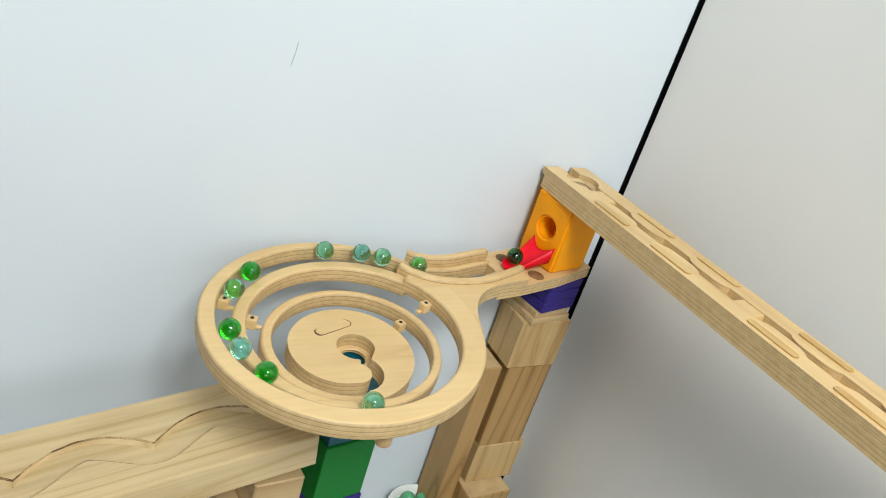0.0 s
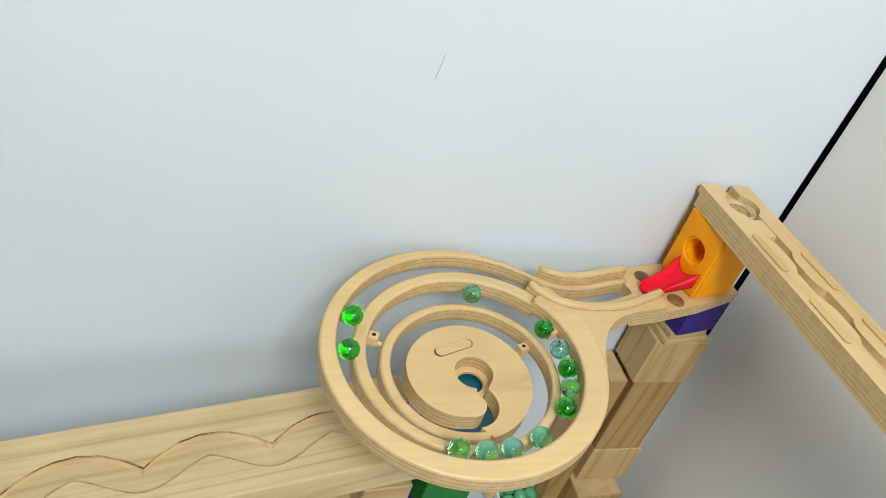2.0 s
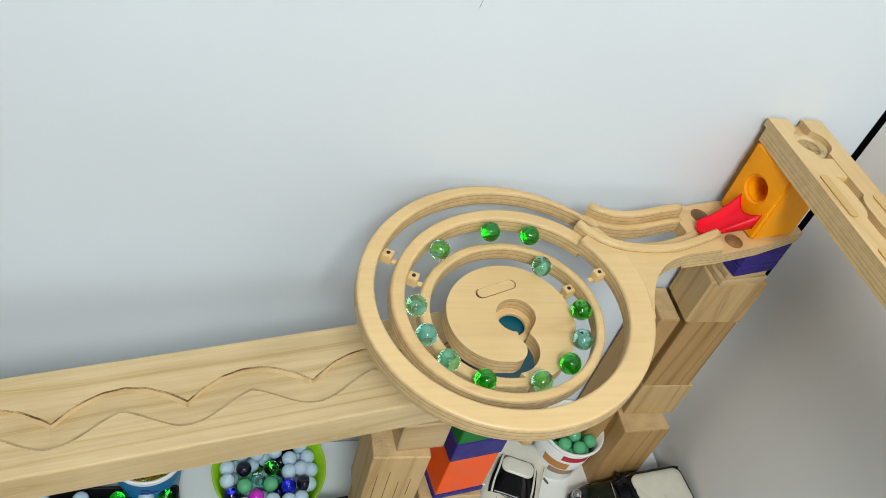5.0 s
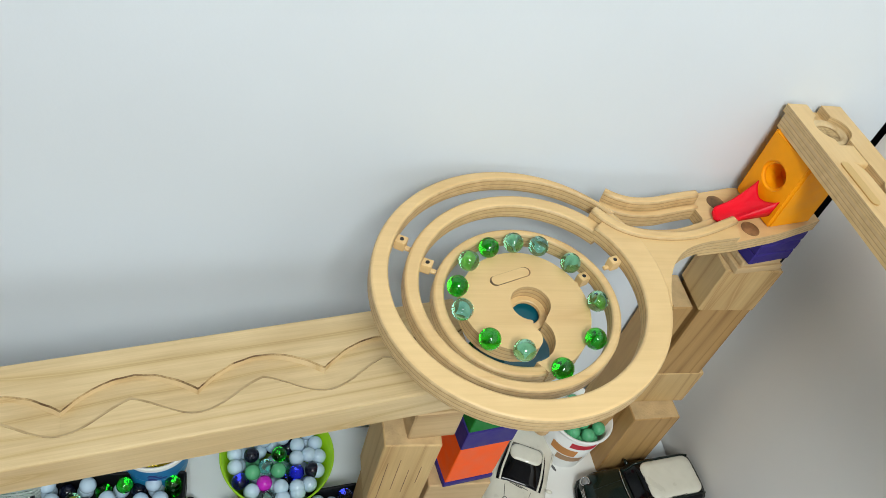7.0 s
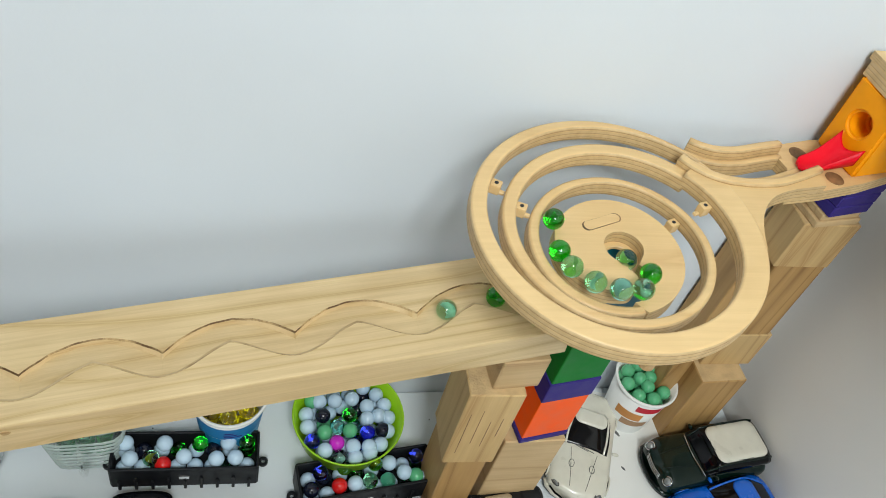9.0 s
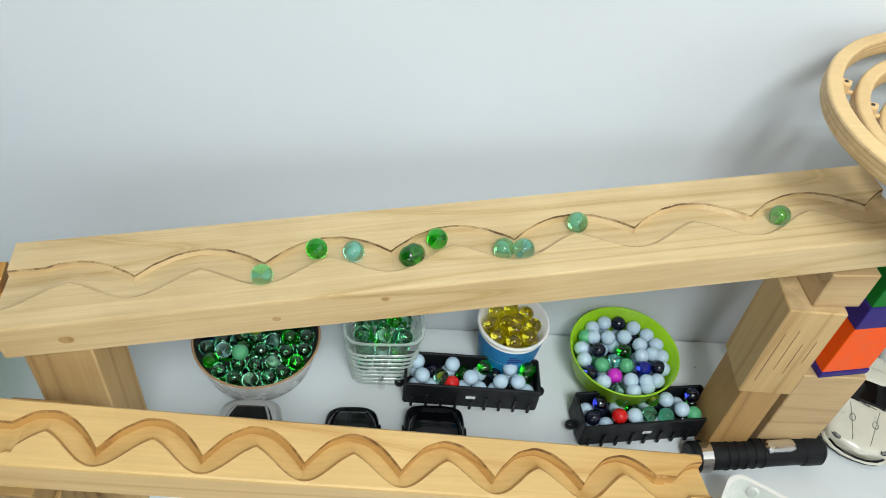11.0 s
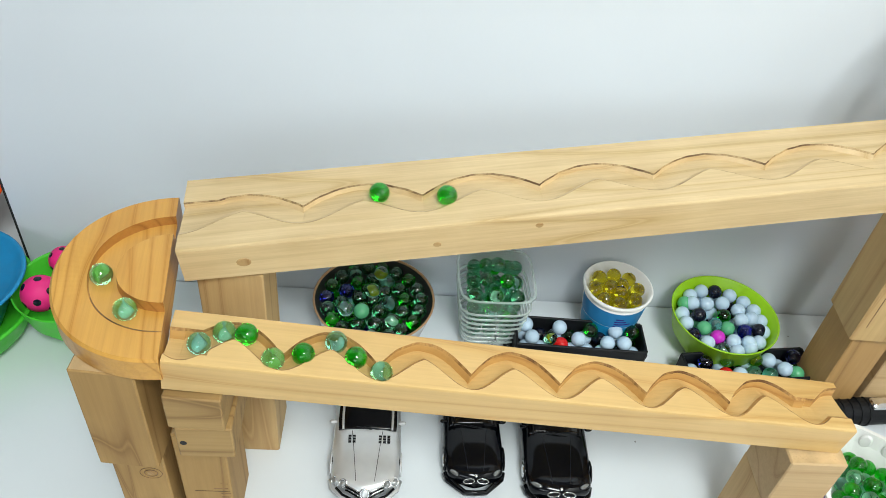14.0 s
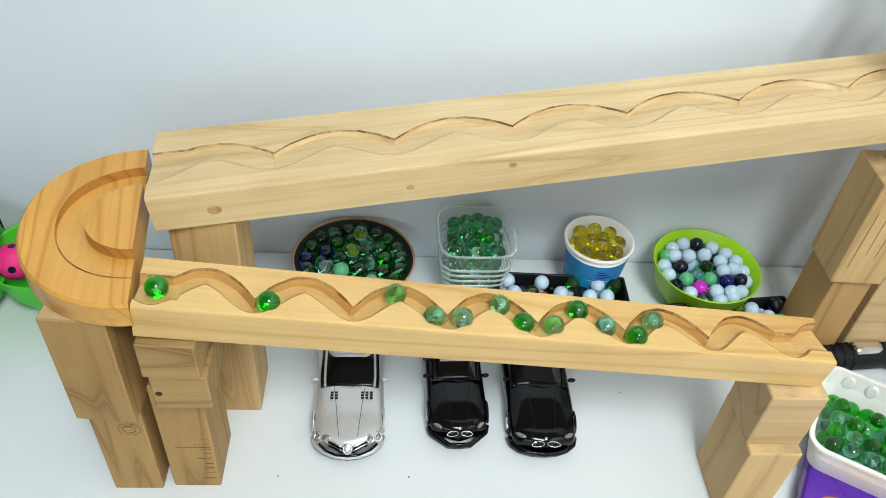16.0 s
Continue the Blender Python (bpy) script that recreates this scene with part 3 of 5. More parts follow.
def holed_block(h, height, hz, hr_, depth_):
    """A block whose -x face has a round blind hole."""
    bm = bmesh.new()
    n = 32
    sq = []
    for k in range(n):
        a = math.tau * (k + 0.5) / n
        ca, sa = math.cos(a), math.sin(a)
        s = min(h / abs(ca) if abs(ca) > 1e-9 else 9, ((height - hz) if sa > 0 else hz) / abs(sa) if abs(sa) > 1e-9 else 9)
        sq.append((ca * s, hz + sa * s))
    for y, z in ((h, height), (-h, height), (-h, 0.0), (h, 0.0)):
        k = min(range(n), key=lambda q: (sq[q][0] - y) ** 2 + (sq[q][1] - z) ** 2)
        sq[k] = (y, z)
    out = [bm.verts.new((-h, y, z)) for y, z in sq]
    rim = [bm.verts.new((-h, hr_ * math.cos(math.tau * (k + 0.5) / n), hz + hr_ * math.sin(math.tau * (k + 0.5) / n))) for k in range(n)]
    deep = [bm.verts.new((-h + depth_, v.co.y * 0.86, hz + (v.co.z - hz) * 0.86)) for v in rim]
    back = [bm.verts.new((h, y, z)) for y, z in sq]
    for k in range(n):
        m = (k + 1) % n
        bm.faces.new((out[k], out[m], rim[m], rim[k]))
        bm.faces.new((rim[k], rim[m], deep[m], deep[k]))
        bm.faces.new((out[m], out[k], back[k], back[m]))
    bm.faces.new(deep)
    bm.faces.new(back)
    bmesh.ops.recalc_face_normals(bm, faces=bm.faces)
    sharp = [e for e in bm.edges if len(e.link_faces) == 2 and e.calc_face_angle(0) > 0.9]
    bmesh.ops.bevel(bm, geom=sharp, offset=0.0024, segments=3, affect="EDGES")
    return bm


block_y = thing("yellow_block", "yellow plastic run block with a round hole, on the feeder arm", "block", at=pose(0.770, 0.568, 0.4305, 0, 0, 12))
part("body", holed_block(0.0250, 0.0735, 0.040, 0.0112, 0.022), YELLOW, block_y)
tongue = thing("red_tongue", "glossy red plastic tongue in front of the yellow block", "chute", at=pose(0.7310, 0.5530, 0.4315, 0, 0, 14))


def tongue_bm():
    """A trough that narrows to a round tip at -x and flares into two ears at its back."""
    bm = bmesh.new()
    n, m = 22, 14
    rows = []
    for i in range(n + 1):
        u = i / n
        x = -0.034 + 0.046 * u
        half = 0.0095 * math.sqrt(max(0.0, 1 - (1 - min(1.0, u / 0.16)) ** 2)) + 0.0048 * max(0.0, (u - 0.45) / 0.55) ** 1.4
        half = max(half, 0.0004)
        row = []
        for j in range(m + 1):
            v = j / m * 2 - 1
            ear = 0.006 * max(0.0, (u - 0.7) / 0.3) * (abs(v) ** 1.5 - 0.55)
            row.append((x + ear, half * v, 0.0058 + 0.0155 * u * u + 0.0062 * u * v * v - 0.0016 * (1 - v * v)))
        rows.append(row)
    top = [[bm.verts.new(p) for p in r] for r in rows]
    low = [[bm.verts.new((p[0], p[1] * 0.94, p[2] * 0.35)) for p in r] for r in rows]
    for i in range(n):
        for j in range(m):
            bm.faces.new((top[i][j], top[i][j + 1], top[i + 1][j + 1], top[i + 1][j]))
            bm.faces.new((low[i][j], low[i + 1][j], low[i + 1][j + 1], low[i][j + 1]))
        for j in (0, m):
            bm.faces.new((top[i][j], top[i + 1][j], low[i + 1][j], low[i][j]))
    for i in (0, n):
        for j in range(m):
            bm.faces.new((top[i][j], top[i][j + 1], low[i][j + 1], low[i][j]))
    bmesh.ops.recalc_face_normals(bm, faces=bm.faces)
    return bm


part("tongue", tongue_bm(), RED, tongue, smooth=True)

block_v = thing("violet_block", "dark violet plastic spacer blocks under the feeder arm", "block", at=pose(0.782, 0.569, 0.3790, 0, 0, 12))
for i in range(3):
    part("layer", box_bm(-0.025, 0.025, -0.0235, 0.0235, 0.013 * i, 0.013 * i + 0.0126, 0.0012), PURPLE, block_v)
plate = thing("wooden_plate", "thin pale wooden plate under the violet block", "block", at=pose(0.780, 0.570, 0.3640, 0, 0, 8))
part("plate", box_bm(-0.027, 0.027, -0.0245, 0.0245, 0, 0.0075, 0.001), BLOCKX, plate)
part("plate", box_bm(-0.0235, 0.0235, -0.0225, 0.0225, 0.0076, 0.0148, 0.001), BLOCKX, plate)


def frame_from(origin, xdir, up=(0, 0, 1)):
    x = Vector(xdir).normalized()
    y = Vector(up).cross(x).normalized()
    z = x.cross(y)
    m = Matrix((x, y, z)).transposed().to_4x4()
    m.translation = origin
    return m


# ---- routed beams ----


def beam_bm(length, width, thick, period, phase, edge, depth, front, nx, ends):
    """A beam along x, front edge y = 0, top z = 0, with a scalloped channel; front: how deep its front bank is at either end."""
    cusp, peak, fcusp, bulge = edge
    verts, faces, cut = [], [], []
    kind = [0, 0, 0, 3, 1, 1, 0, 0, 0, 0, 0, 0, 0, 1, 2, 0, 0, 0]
    ny = len(kind) + 1
    for i in range(nx):
        x = length * i / (nx - 1)
        a = ((x - phase) / period) % 1.0
        c = ((x - phase) / period + 0.5) % 1.0
        back = cusp + (peak - cusp) * (1 - (2 * a - 1) ** 2) + 0.0003 * math.sin(x * 400.0) * math.sin(x * 47.0)
        wave = 0.35 * (1 - (2 * c - 1) ** 2) + 0.65 * (0.5 - 0.5 * math.cos(2 * math.pi * c))
        fro = fcusp - (fcusp - bulge) * wave
        for x0, x1, b_min, f_max in ends:
            if x0 <= x <= x1:
                back, fro = max(back, b_min), min(fro, f_max)
        k = (front[0] + (front[1] - front[0]) * x / length) * (0.75 + 0.25 * math.cos(2 * math.pi * (c - 0.35)))
        lean = 0.0005 + 0.0022 * min(1.0, max(0.0, (a - 0.45) / 0.4))
        row = [(0.0, -0.0021), (0.0006, -0.0006), (0.0021, 0.0), (fro - 0.0008, 0.0), (fro, -0.0002), (fro + 0.0010, -depth * k * 0.45), (fro + 0.0026, -depth * k)]
        for f in (0.12, 0.26, 0.42, 0.58, 0.74, 0.88):
            row.append((fro + 0.0026 + (back - lean - fro - 0.0034) * f, -depth * (k + (1 - k) * f ** 0.8)))
        row += [(back - lean - 0.0004, -depth), (back - lean * 0.28, -depth * 0.26), (back + 0.0006, 0.0)]
        row += [(back + (width - back) * 0.5, 0.0), (width - 0.0021, 0.0), (width, -0.0021)]
        verts += [(x, y, z) for y, z in row]
    for i in range(nx - 1):
        for j in range(ny - 1):
            faces.append((i * ny + j, (i + 1) * ny + j, (i + 1) * ny + j + 1, i * ny + j + 1))
            cut.append(kind[j])
    n = len(verts)
    verts += [(0, 0, -thick), (length, 0, -thick), (length, width, -thick), (0, width, -thick)]
    faces.append((n + 3, n + 2, n + 1, n))
    faces.append([n, n + 1] + [i * ny for i in range(nx - 1, -1, -1)])
    faces.append([n + 2, n + 3] + [i * ny + ny - 1 for i in range(nx)])
    faces.append([n + 3, n] + [j for j in range(ny)])
    faces.append([n + 1, n + 2] + [(nx - 1) * ny + j for j in range(ny - 1, -1, -1)])
    me = bpy.data.meshes.new("beam")
    me.from_pydata(verts, [], faces)
    for poly, c in zip(me.polygons, cut):
        poly.material_index = c
    return me


def knot(x, z, r, parent):
    bm = lathe_bm([(0, 0), (r, 0), (r * 0.9, 0.0004), (0, 0.0005)], 16)
    bmesh.ops.transform(bm, matrix=pose(x, 0.0, z, 90, 0, 0) @ Matrix.Diagonal((1.35, 1, 1, 1)), verts=bm.verts)
    part("knot", bm, KNOT, parent, "small brown knot in the wood")


UM = frame_from(U0, UDIR)
upper_beam = thing("upper_beam", "pale pine beam with a scalloped channel, sloping to the half-round turn", "beam", at=UM)
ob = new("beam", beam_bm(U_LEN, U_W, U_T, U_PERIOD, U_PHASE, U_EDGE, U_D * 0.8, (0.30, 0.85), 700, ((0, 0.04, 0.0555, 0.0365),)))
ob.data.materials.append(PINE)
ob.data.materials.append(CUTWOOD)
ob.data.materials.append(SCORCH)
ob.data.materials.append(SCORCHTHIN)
ob.parent = upper_beam
knot(0.047, -0.018, 0.0042, upper_beam)
knot(0.195, -0.019, 0.0024, upper_beam)
knot(0.275, -0.009, 0.0024, upper_beam)

LM = frame_from(L0, LDIR)
lower_beam = thing("lower_beam", "varnished yellow pine beam with a deep scalloped channel", "beam", at=LM)
ob = new("beam", beam_bm(L_LEN, L_W, L_T, L_PERIOD, L_PHASE, L_EDGE, L_D, (0.5, 0.6), 560, ((0, 0.030, 0.031, 0.0098), (0.478, 0.6, 0.0275, 0.0124))))
ob.data.materials.append(AMBER)
# Channel walls: pine darkened to hold the shade of the recess.
ob.data.materials.append(AMBERDARK)
ob.data.materials.append(SCORCHAMBER)
ob.data.materials.append(SCORCHAMBER)
ob.parent = lower_beam

# half-round turn
HD_R, HD_T = 0.083, 0.030
HM = pose(-0.1885, 0.3535, 0.2655, 0, 0, 8)
turn = thing("half_round_turn", "orange varnished half-round pine turn with a curved channel", "turn", at=HM)
prof = [(0.0, -HD_T), (HD_R - 0.002, -HD_T), (HD_R, -HD_T + 0.002), (HD_R, -0.002), (HD_R - 0.002, 0.0), (0.0575, 0.0), (0.0565, -0.0075), (0.0375, -0.0085), (0.0365, 0.0), (0.0, 0.0)]
bm = lathe_bm(prof, 48, math.pi / 2, math.pi * 1.5, closed=False)
# Steep channel walls take the shade-darkened wood; the floor keeps the plain one.
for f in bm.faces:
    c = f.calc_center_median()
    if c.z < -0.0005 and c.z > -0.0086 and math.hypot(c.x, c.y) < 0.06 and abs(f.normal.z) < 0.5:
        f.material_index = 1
for v in bm.verts:
    if math.hypot(v.co.x, v.co.y) > 0.057 and v.co.z > -0.005:
        u = min(1.0, max(0.0, (math.degrees(math.atan2(v.co.y, v.co.x)) % 360 - 140) / 70))
        v.co.z -= 0.0078 * u * u * (3 - 2 * u)
part("half_disc", bm, [ORANGEPINE, ORANGESHADE], turn)
bm = lathe_bm([(0.0564, -0.0080), (0.0572, -0.0080), (0.0572, -0.00745), (0.0564, -0.00745)], 26, math.radians(190), math.radians(268), closed=False)
part("channel_line", bm, BURN, turn, "thin dark edge of the channel")
for x, y, r in ((-0.060, 0.018, 0.0022), (-0.012, -0.050, 0.0016)):
    bm = lathe_bm([(0, 0), (r, 0), (r * 0.8, 0.0003), (0, 0.0004)], 12)
    bmesh.ops.translate(bm, vec=(x, y, -0.0035 if y > 0 else -0.0083), verts=bm.verts)
    part("knot", bm, KNOT, turn, "tiny brown pin knot")

# the straight ramp that leads in along the side board
ramp = thing("plywood_ramp", "plywood marble ramp with a stepped channel, resting on the yellow block", "ramp", at=frame_from((0.7705, 0.596, 0.5235), (0.042, -1.0, 0.012)))
RW, RL, RT = 0.0275, 0.46, 0.0205
edge = [(0.0, -RW + 0.004), (0.004, -RW), (RL, -RW), (RL, RW), (0.004, RW), (0.0, RW - 0.004)]
part("board", plate_bm(edge, -RT, -0.0075), [VENEER, PLY], ramp)


def rail(y0, y1, scallops, sign):
    """One side rail of the ramp; its inner edge swells and narrows along the channel."""
    pts_in = []
    n = 460
    for k in range(n + 1):
        x = RL * k / n
        w = y1
        for c, half, d in scallops:
            if abs(x - c) < half:
                w = max(y1, math.sqrt(half * half - (x - c) ** 2)) if d > 0 else y1 + d * (1 - ((x - c) / half) ** 4)
        pts_in.append((x, sign * w))
    return [(0.0, sign * y0)] + pts_in + [(RL, sign * y0)]


hole_r = 0.014
sc1 = [(0.030, 0.0165, 0.007), (0.098, 0.024, -0.006), (0.178, 0.024, -0.006), (0.290, 0.024, -0.006), (0.370, 0.024, -0.006)]
sc2 = [(0.030, 0.0165, 0.007), (0.120, 0.024, -0.006), (0.200, 0.024, -0.006), (0.312, 0.024, -0.006), (0.392, 0.024, -0.006)]
for sc, sign in ((sc1, -1), (sc2, 1)):
    o = rail(RW, 0.0075, sc, sign)
    part("side_rail", plate_bm(o if sign > 0 else o[::-1], -0.0074, 0.0), [VENEER, PLY], ramp)
for sc, sign in ((sc1, -1), (sc2, 1)):
    for c, half, d in sc[1:]:
        slot = [(c + (half - 0.004) * (1 if math.cos(a) > 0 else -1) + 0.004 * math.cos(a), sign * 0.0185 + 0.004 * math.sin(a)) for a in [math.tau * k / 20 for k in range(20)]]
        part("slot", plate_bm(slot, 0.0001, 0.0012), [AMBER, AMBERDARK], ramp, "raised oval slot rim")
part("cup", rot(lathe_bm([(0.0105, 0.0006), (0.0160, 0.0006), (0.0160, 0.0026), (0.0125, 0.0026), (0.0105, 0.0006)], 36), pose(0.030, 0, -0.0072)), [CUTWOOD], ramp, "stepped ring in the round drop hole")
part("drop_hole", rot(lathe_bm([(0, 0), (0.0104, 0), (0.0102, 0.0004), (0, 0.0005)], 30), pose(0.030, 0, -0.0073)), SCORCH, ramp, "brown bottom of the drop hole")
for c in (0.062, 0.250):
    part("stop", box_bm(c - 0.012, c + 0.012, -0.011, 0.011, -0.0073, -0.001, 0.002, 2), VENEER, ramp)


# ---- wooden blocks ----
def wood_block(label, x0, x1, y0, y1, z0, z1, yaw=0.0, material=None, group="wooden building blocks"):
    cx, cy = (x0 + x1) / 2, (y0 + y1) / 2
    bm = box_bm(-(x1 - x0) / 2, (x1 - x0) / 2, -(y1 - y0) / 2, (y1 - y0) / 2, 0, z1 - z0, 0.0012, 1)
    if z1 - z0 > 0.05:
        for f in bm.faces:
            if f.normal.z > 0.9:
                f.material_index = 1
    ob = finish("wooden_block", bm, [material or BLOCK, SAWN])
    ob.matrix_basis = pose(cx, cy, z0, 0, 0, yaw)
    return tagged(ob, label, "block", group)


def mark(block, x, y, z, sx, sz, label):
    """A thin dark crack or scratch on a block's front face, in the block's space."""
    part("crack", box_bm(x - sx / 2, x + sx / 2, y - 0.0003, y + 0.0004, z - sz / 2, z + sz / 2), BURN, block, label)


# stack under the yellow block
wood_block("pale square pine block on top of a stack", 0.751, 0.815, 0.547, 0.594, 0.3022, 0.3638, 0)
wood_block("tall brown ash block standing in a stack", 0.757, 0.815, 0.549, 0.594, 0.184, 0.3020, 0, BLOCKW)
wood_block("pale square pine block in a stack", 0.757, 0.822, 0.549, 0.596, 0.1255, 0.1838, 0)
wood_block("brown ash block standing at the bottom of a stack", 0.750, 0.810, 0.526, 0.596, 0.0, 0.1253, 2, BLOCKW)
wood_block("brown ash block behind a stack", 0.727, 0.750, 0.552, 0.596, 0.0, 0.300, 0, BLOCKW)

# post under the upper beam's high end
post_b = wood_block("pine block with dark cracks in a post", 0.429, 0.480, 0.437, 0.492, 0.132, 0.253, -2)
wood_block("pine block at the foot of a post", 0.436, 0.478, 0.444, 0.494, 0.0, 0.1318, 2, BLOCKW)
wood_block("flat pine block under the beam", 0.447, 0.490, 0.444, 0.486, 0.2532, 0.2935, 4, BLOCKX)
for k in range(4):
    mark(post_b, -0.017 + k * 0.0105, -0.0275, 0.055 + 0.012 * (k % 2), 0.0006, 0.07 - 0.013 * k, "long dark drying crack")
# pillar under the spiral
wood_block("pale weathered block under the coloured pillar", 0.492, 0.556, 0.450, 0.505, 0.0, 0.1448, 0, BLOCKX)
pillar = [("violet", PURPLE, 0.145, 0.1525, 0.0265), ("orange", ORANGE, 0.1527, 0.2195, 0.0255), ("violet", PURPLE, 0.2197, 0.249, 0.0265), ("green", GREEN, 0.2492, 0.318, 0.0255), ("teal", TEAL, 0.3182, 0.392, 0.0235)]
for cname, material, z0, z1, h in pillar:
    ob = thing(cname + "_block", cname + " plastic run block in the pillar under the spiral", "block", "coloured pillar blocks", pose(0.527, 0.478, z0, 0, 0, 9))
    part("body", box_bm(-h, h, -h, h, 0, z1 - z0, 0.0015, 2), material, ob)

# posts under the half-round turn and the low beam
wood_block("weathered pine block under the half-round turn", -0.2425, -0.196, 0.276, 0.330, 0.119, 0.2353, -4, DARKPINE)
knotty = wood_block("knotty pine block at the foot of a post", -0.241, -0.199, 0.287, 0.340, 0.0, 0.1188, 0, DARKPINE)
wood_block("flat pine block under the low beam", -0.180, -0.138, 0.270, 0.345, 0.1812, 0.218, -2, DARKSIDE)
wood_block("flat pine block with a dark nail hole", -0.178, -0.136, 0.271, 0.345, 0.144, 0.181, 1, DARKSIDE)
foot_b = wood_block("pine block with dark scratches at the foot of a post", -0.190, -0.149, 0.290, 0.345, 0.0, 0.1438, 0, DARKPINE)
for k in range(9):
    w = random.uniform(0.004, 0.013)
    mark(foot_b, 0.0195 - w / 2 - random.uniform(0.0, 0.002), -0.0275, 0.014 + k * 0.0075 + random.uniform(-0.002, 0.002), w, random.uniform(0.0005, 0.0014), "dark scratch across the grain")
mark(foot_b, 0.004, -0.0275, 0.062, 0.030, 0.0007, "dark scratch across the grain")
for r, w in ((0.0046, 0.0009), (0.0078, 0.0006)):
    part("knot_ring", rot(oval_ring_bm(r * 1.15, r, w * 0.5), pose(0.0085, -0.0267, 0.092, 90, 0, 0)), BURN, knotty, "dark ring round a knot")
part("knot", rot(lathe_bm([(0, 0), (0.0030, 0), (0.0026, 0.0004), (0, 0.0005)], 16), pose(0.0085, -0.0267, 0.092, 90, 0, 0)), KNOT, knotty, "brown knot")
wood_block("tall pine block under the upper beam's low end", -0.176, -0.124, 0.372, 0.425, 0.0, 0.243, 0, BLOCK)
wood_block("pine block under the low beam's end", 0.300, 0.3470, 0.273, 0.325, 0.1002, 0.1645, 0, BLOCKX)
wood_block("standing pine block with a rough sawn top", 0.301, 0.3470, 0.2635, 0.327, 0.0, 0.100, 0)

# ---- bowls, cups and trays along the wall ----


def pile(kinds, cx, cy, layers, group, r=R):
    """Layers of marbles: (z, radius of the layer, how many round it, offset)."""
    k = 0
    for z, rad, n, off in layers:
        for i in range(n):
            a = math.tau * i / n + off
            jx, jy, jz = (random.uniform(-0.0009, 0.0009) for _ in range(3))
            marble(kinds[k % len(kinds)], cx + rad * math.cos(a) + jx, cy + rad * math.sin(a) + jy, z + jz, group, r)
            k += 1


# ceramic bowl
BX, BY = -0.041, 0.530
bowl = thing("ceramic_bowl", "grey glazed ceramic bowl with a brown rim, full of dark marbles", "bowl", at=pose(BX, BY, 0))
part("body", lathe_bm([(0, 0.0), (0.036, 0.0), (0.04, 0.003), (0.056, 0.022), (0.0645, 0.055), (0.0655, 0.0595)], 48), CERAMIC, bowl, smooth=True)
part("inside", lathe_bm([(0.0640, 0.0595), (0.060, 0.05), (0.050, 0.024), (0.034, 0.0125), (0, 0.012)], 48), DKGLAZE, bowl, "dark glazed inside", True)
part("rim", lathe_bm([(0.0655, 0.0594), (0.0664, 0.0610), (0.0652, 0.0619), (0.0640, 0.0610), (0.0640, 0.0594)], 48), BROWN, bowl, "thin brown rim", True)
dk = ["bottle", "deep", "bottle", "deep", "bottle", "aqua", "bottle", "deep", "blue", "bottle", "green", "bottle", "bottle", "clear", "bottle"]
pile(dk, BX, BY, [(0.036, 0.045, 16, 0.0), (0.036, 0.028, 10, 0.2), (0.036, 0.010, 3, 0.4), (0.0545, 0.0515, 19, 0.1), (0.0545, 0.0345, 12, 0.1), (0.0555, 0.0170, 6, 0.9), (0.0555, 0, 1, 0)], "marbles in the ceramic bowl")
marble("jade", BX - 0.012, BY - 0.028, 0.0685, "marbles in the ceramic bowl")
marble("white", BX - 0.029, BY - 0.026, 0.0685, "marbles in the ceramic bowl")
marble("cat", BX - 0.002, BY + 0.003, 0.0685, "marbles in the ceramic bowl")
marble("cat", BX + 0.006, BY + 0.030, 0.0685, "marbles in the ceramic bowl")

# square glass jug
JX, JY = 0.0905, 0.5455
jug = thing("glass_jug", "ribbed square glass jug with a handle, heaped with green marbles", "jug", at=pose(JX, JY, 0, 0, 0, 2))


def square_ring(h, z, c=0.3, n=32):
    out = []
    for k in range(n):
        a = math.tau * (k + 0.5) / n
        ca, sa = math.cos(a), math.sin(a)
        p = 5.0
        q = (abs(ca) ** p + abs(sa) ** p) ** (-1 / p)
        out.append((h * q * ca, h * q * sa, z))
    return out


def loft_bm(rings, cap0=True, cap1=True):
    bm = bmesh.new()
    vs = [[bm.verts.new(p) for p in r] for r in rings]
    n = len(vs[0])
    for a, c in zip(vs, vs[1:]):
        for k in range(n):
            bm.faces.new((a[k], a[(k + 1) % n], c[(k + 1) % n], c[k]))
    if cap0:
        bm.faces.new(vs[0][::-1])
    if cap1:
        bm.faces.new(vs[-1])
    bmesh.ops.recalc_face_normals(bm, faces=bm.faces)
    return bm


rings = [square_ring(0.029, 0.0)]
for k in range(13):
    z = 0.004 + 0.0055 * k
    rings.append(square_ring(0.0305 + 0.0007 * k + (0.0016 if k % 2 else 0.0), z))
rings += [square_ring(0.0405, 0.080), square_ring(0.0425, 0.088), square_ring(0.0423, 0.0895), square_ring(0.0395, 0.0885), square_ring(0.0375, 0.078), square_ring(0.0285, 0.012), square_ring(0.0275, 0.010)]
ob = part("body", loft_bm(rings), G_JAR, jug, smooth=True)
ob.visible_shadow = False
for k in range(8):
    z = 0.006 + 0.0085 * k
    part("rib", loft_bm([square_ring(0.0312 + 0.0011 * k, z), square_ring(0.0330 + 0.0011 * k, z + 0.001), square_ring(0.0332 + 0.0011 * k, z + 0.0022), square_ring(0.0315 + 0.0011 * k, z + 0.0032)], False, False), G_RIB, jug, "raised glass rib", True)
part("rim", loft_bm([square_ring(0.0418, 0.0885), square_ring(0.0430, 0.0892), square_ring(0.0425, 0.0908), square_ring(0.0400, 0.0900)], False, False), G_RIB, jug, "rounded glass rim", True)
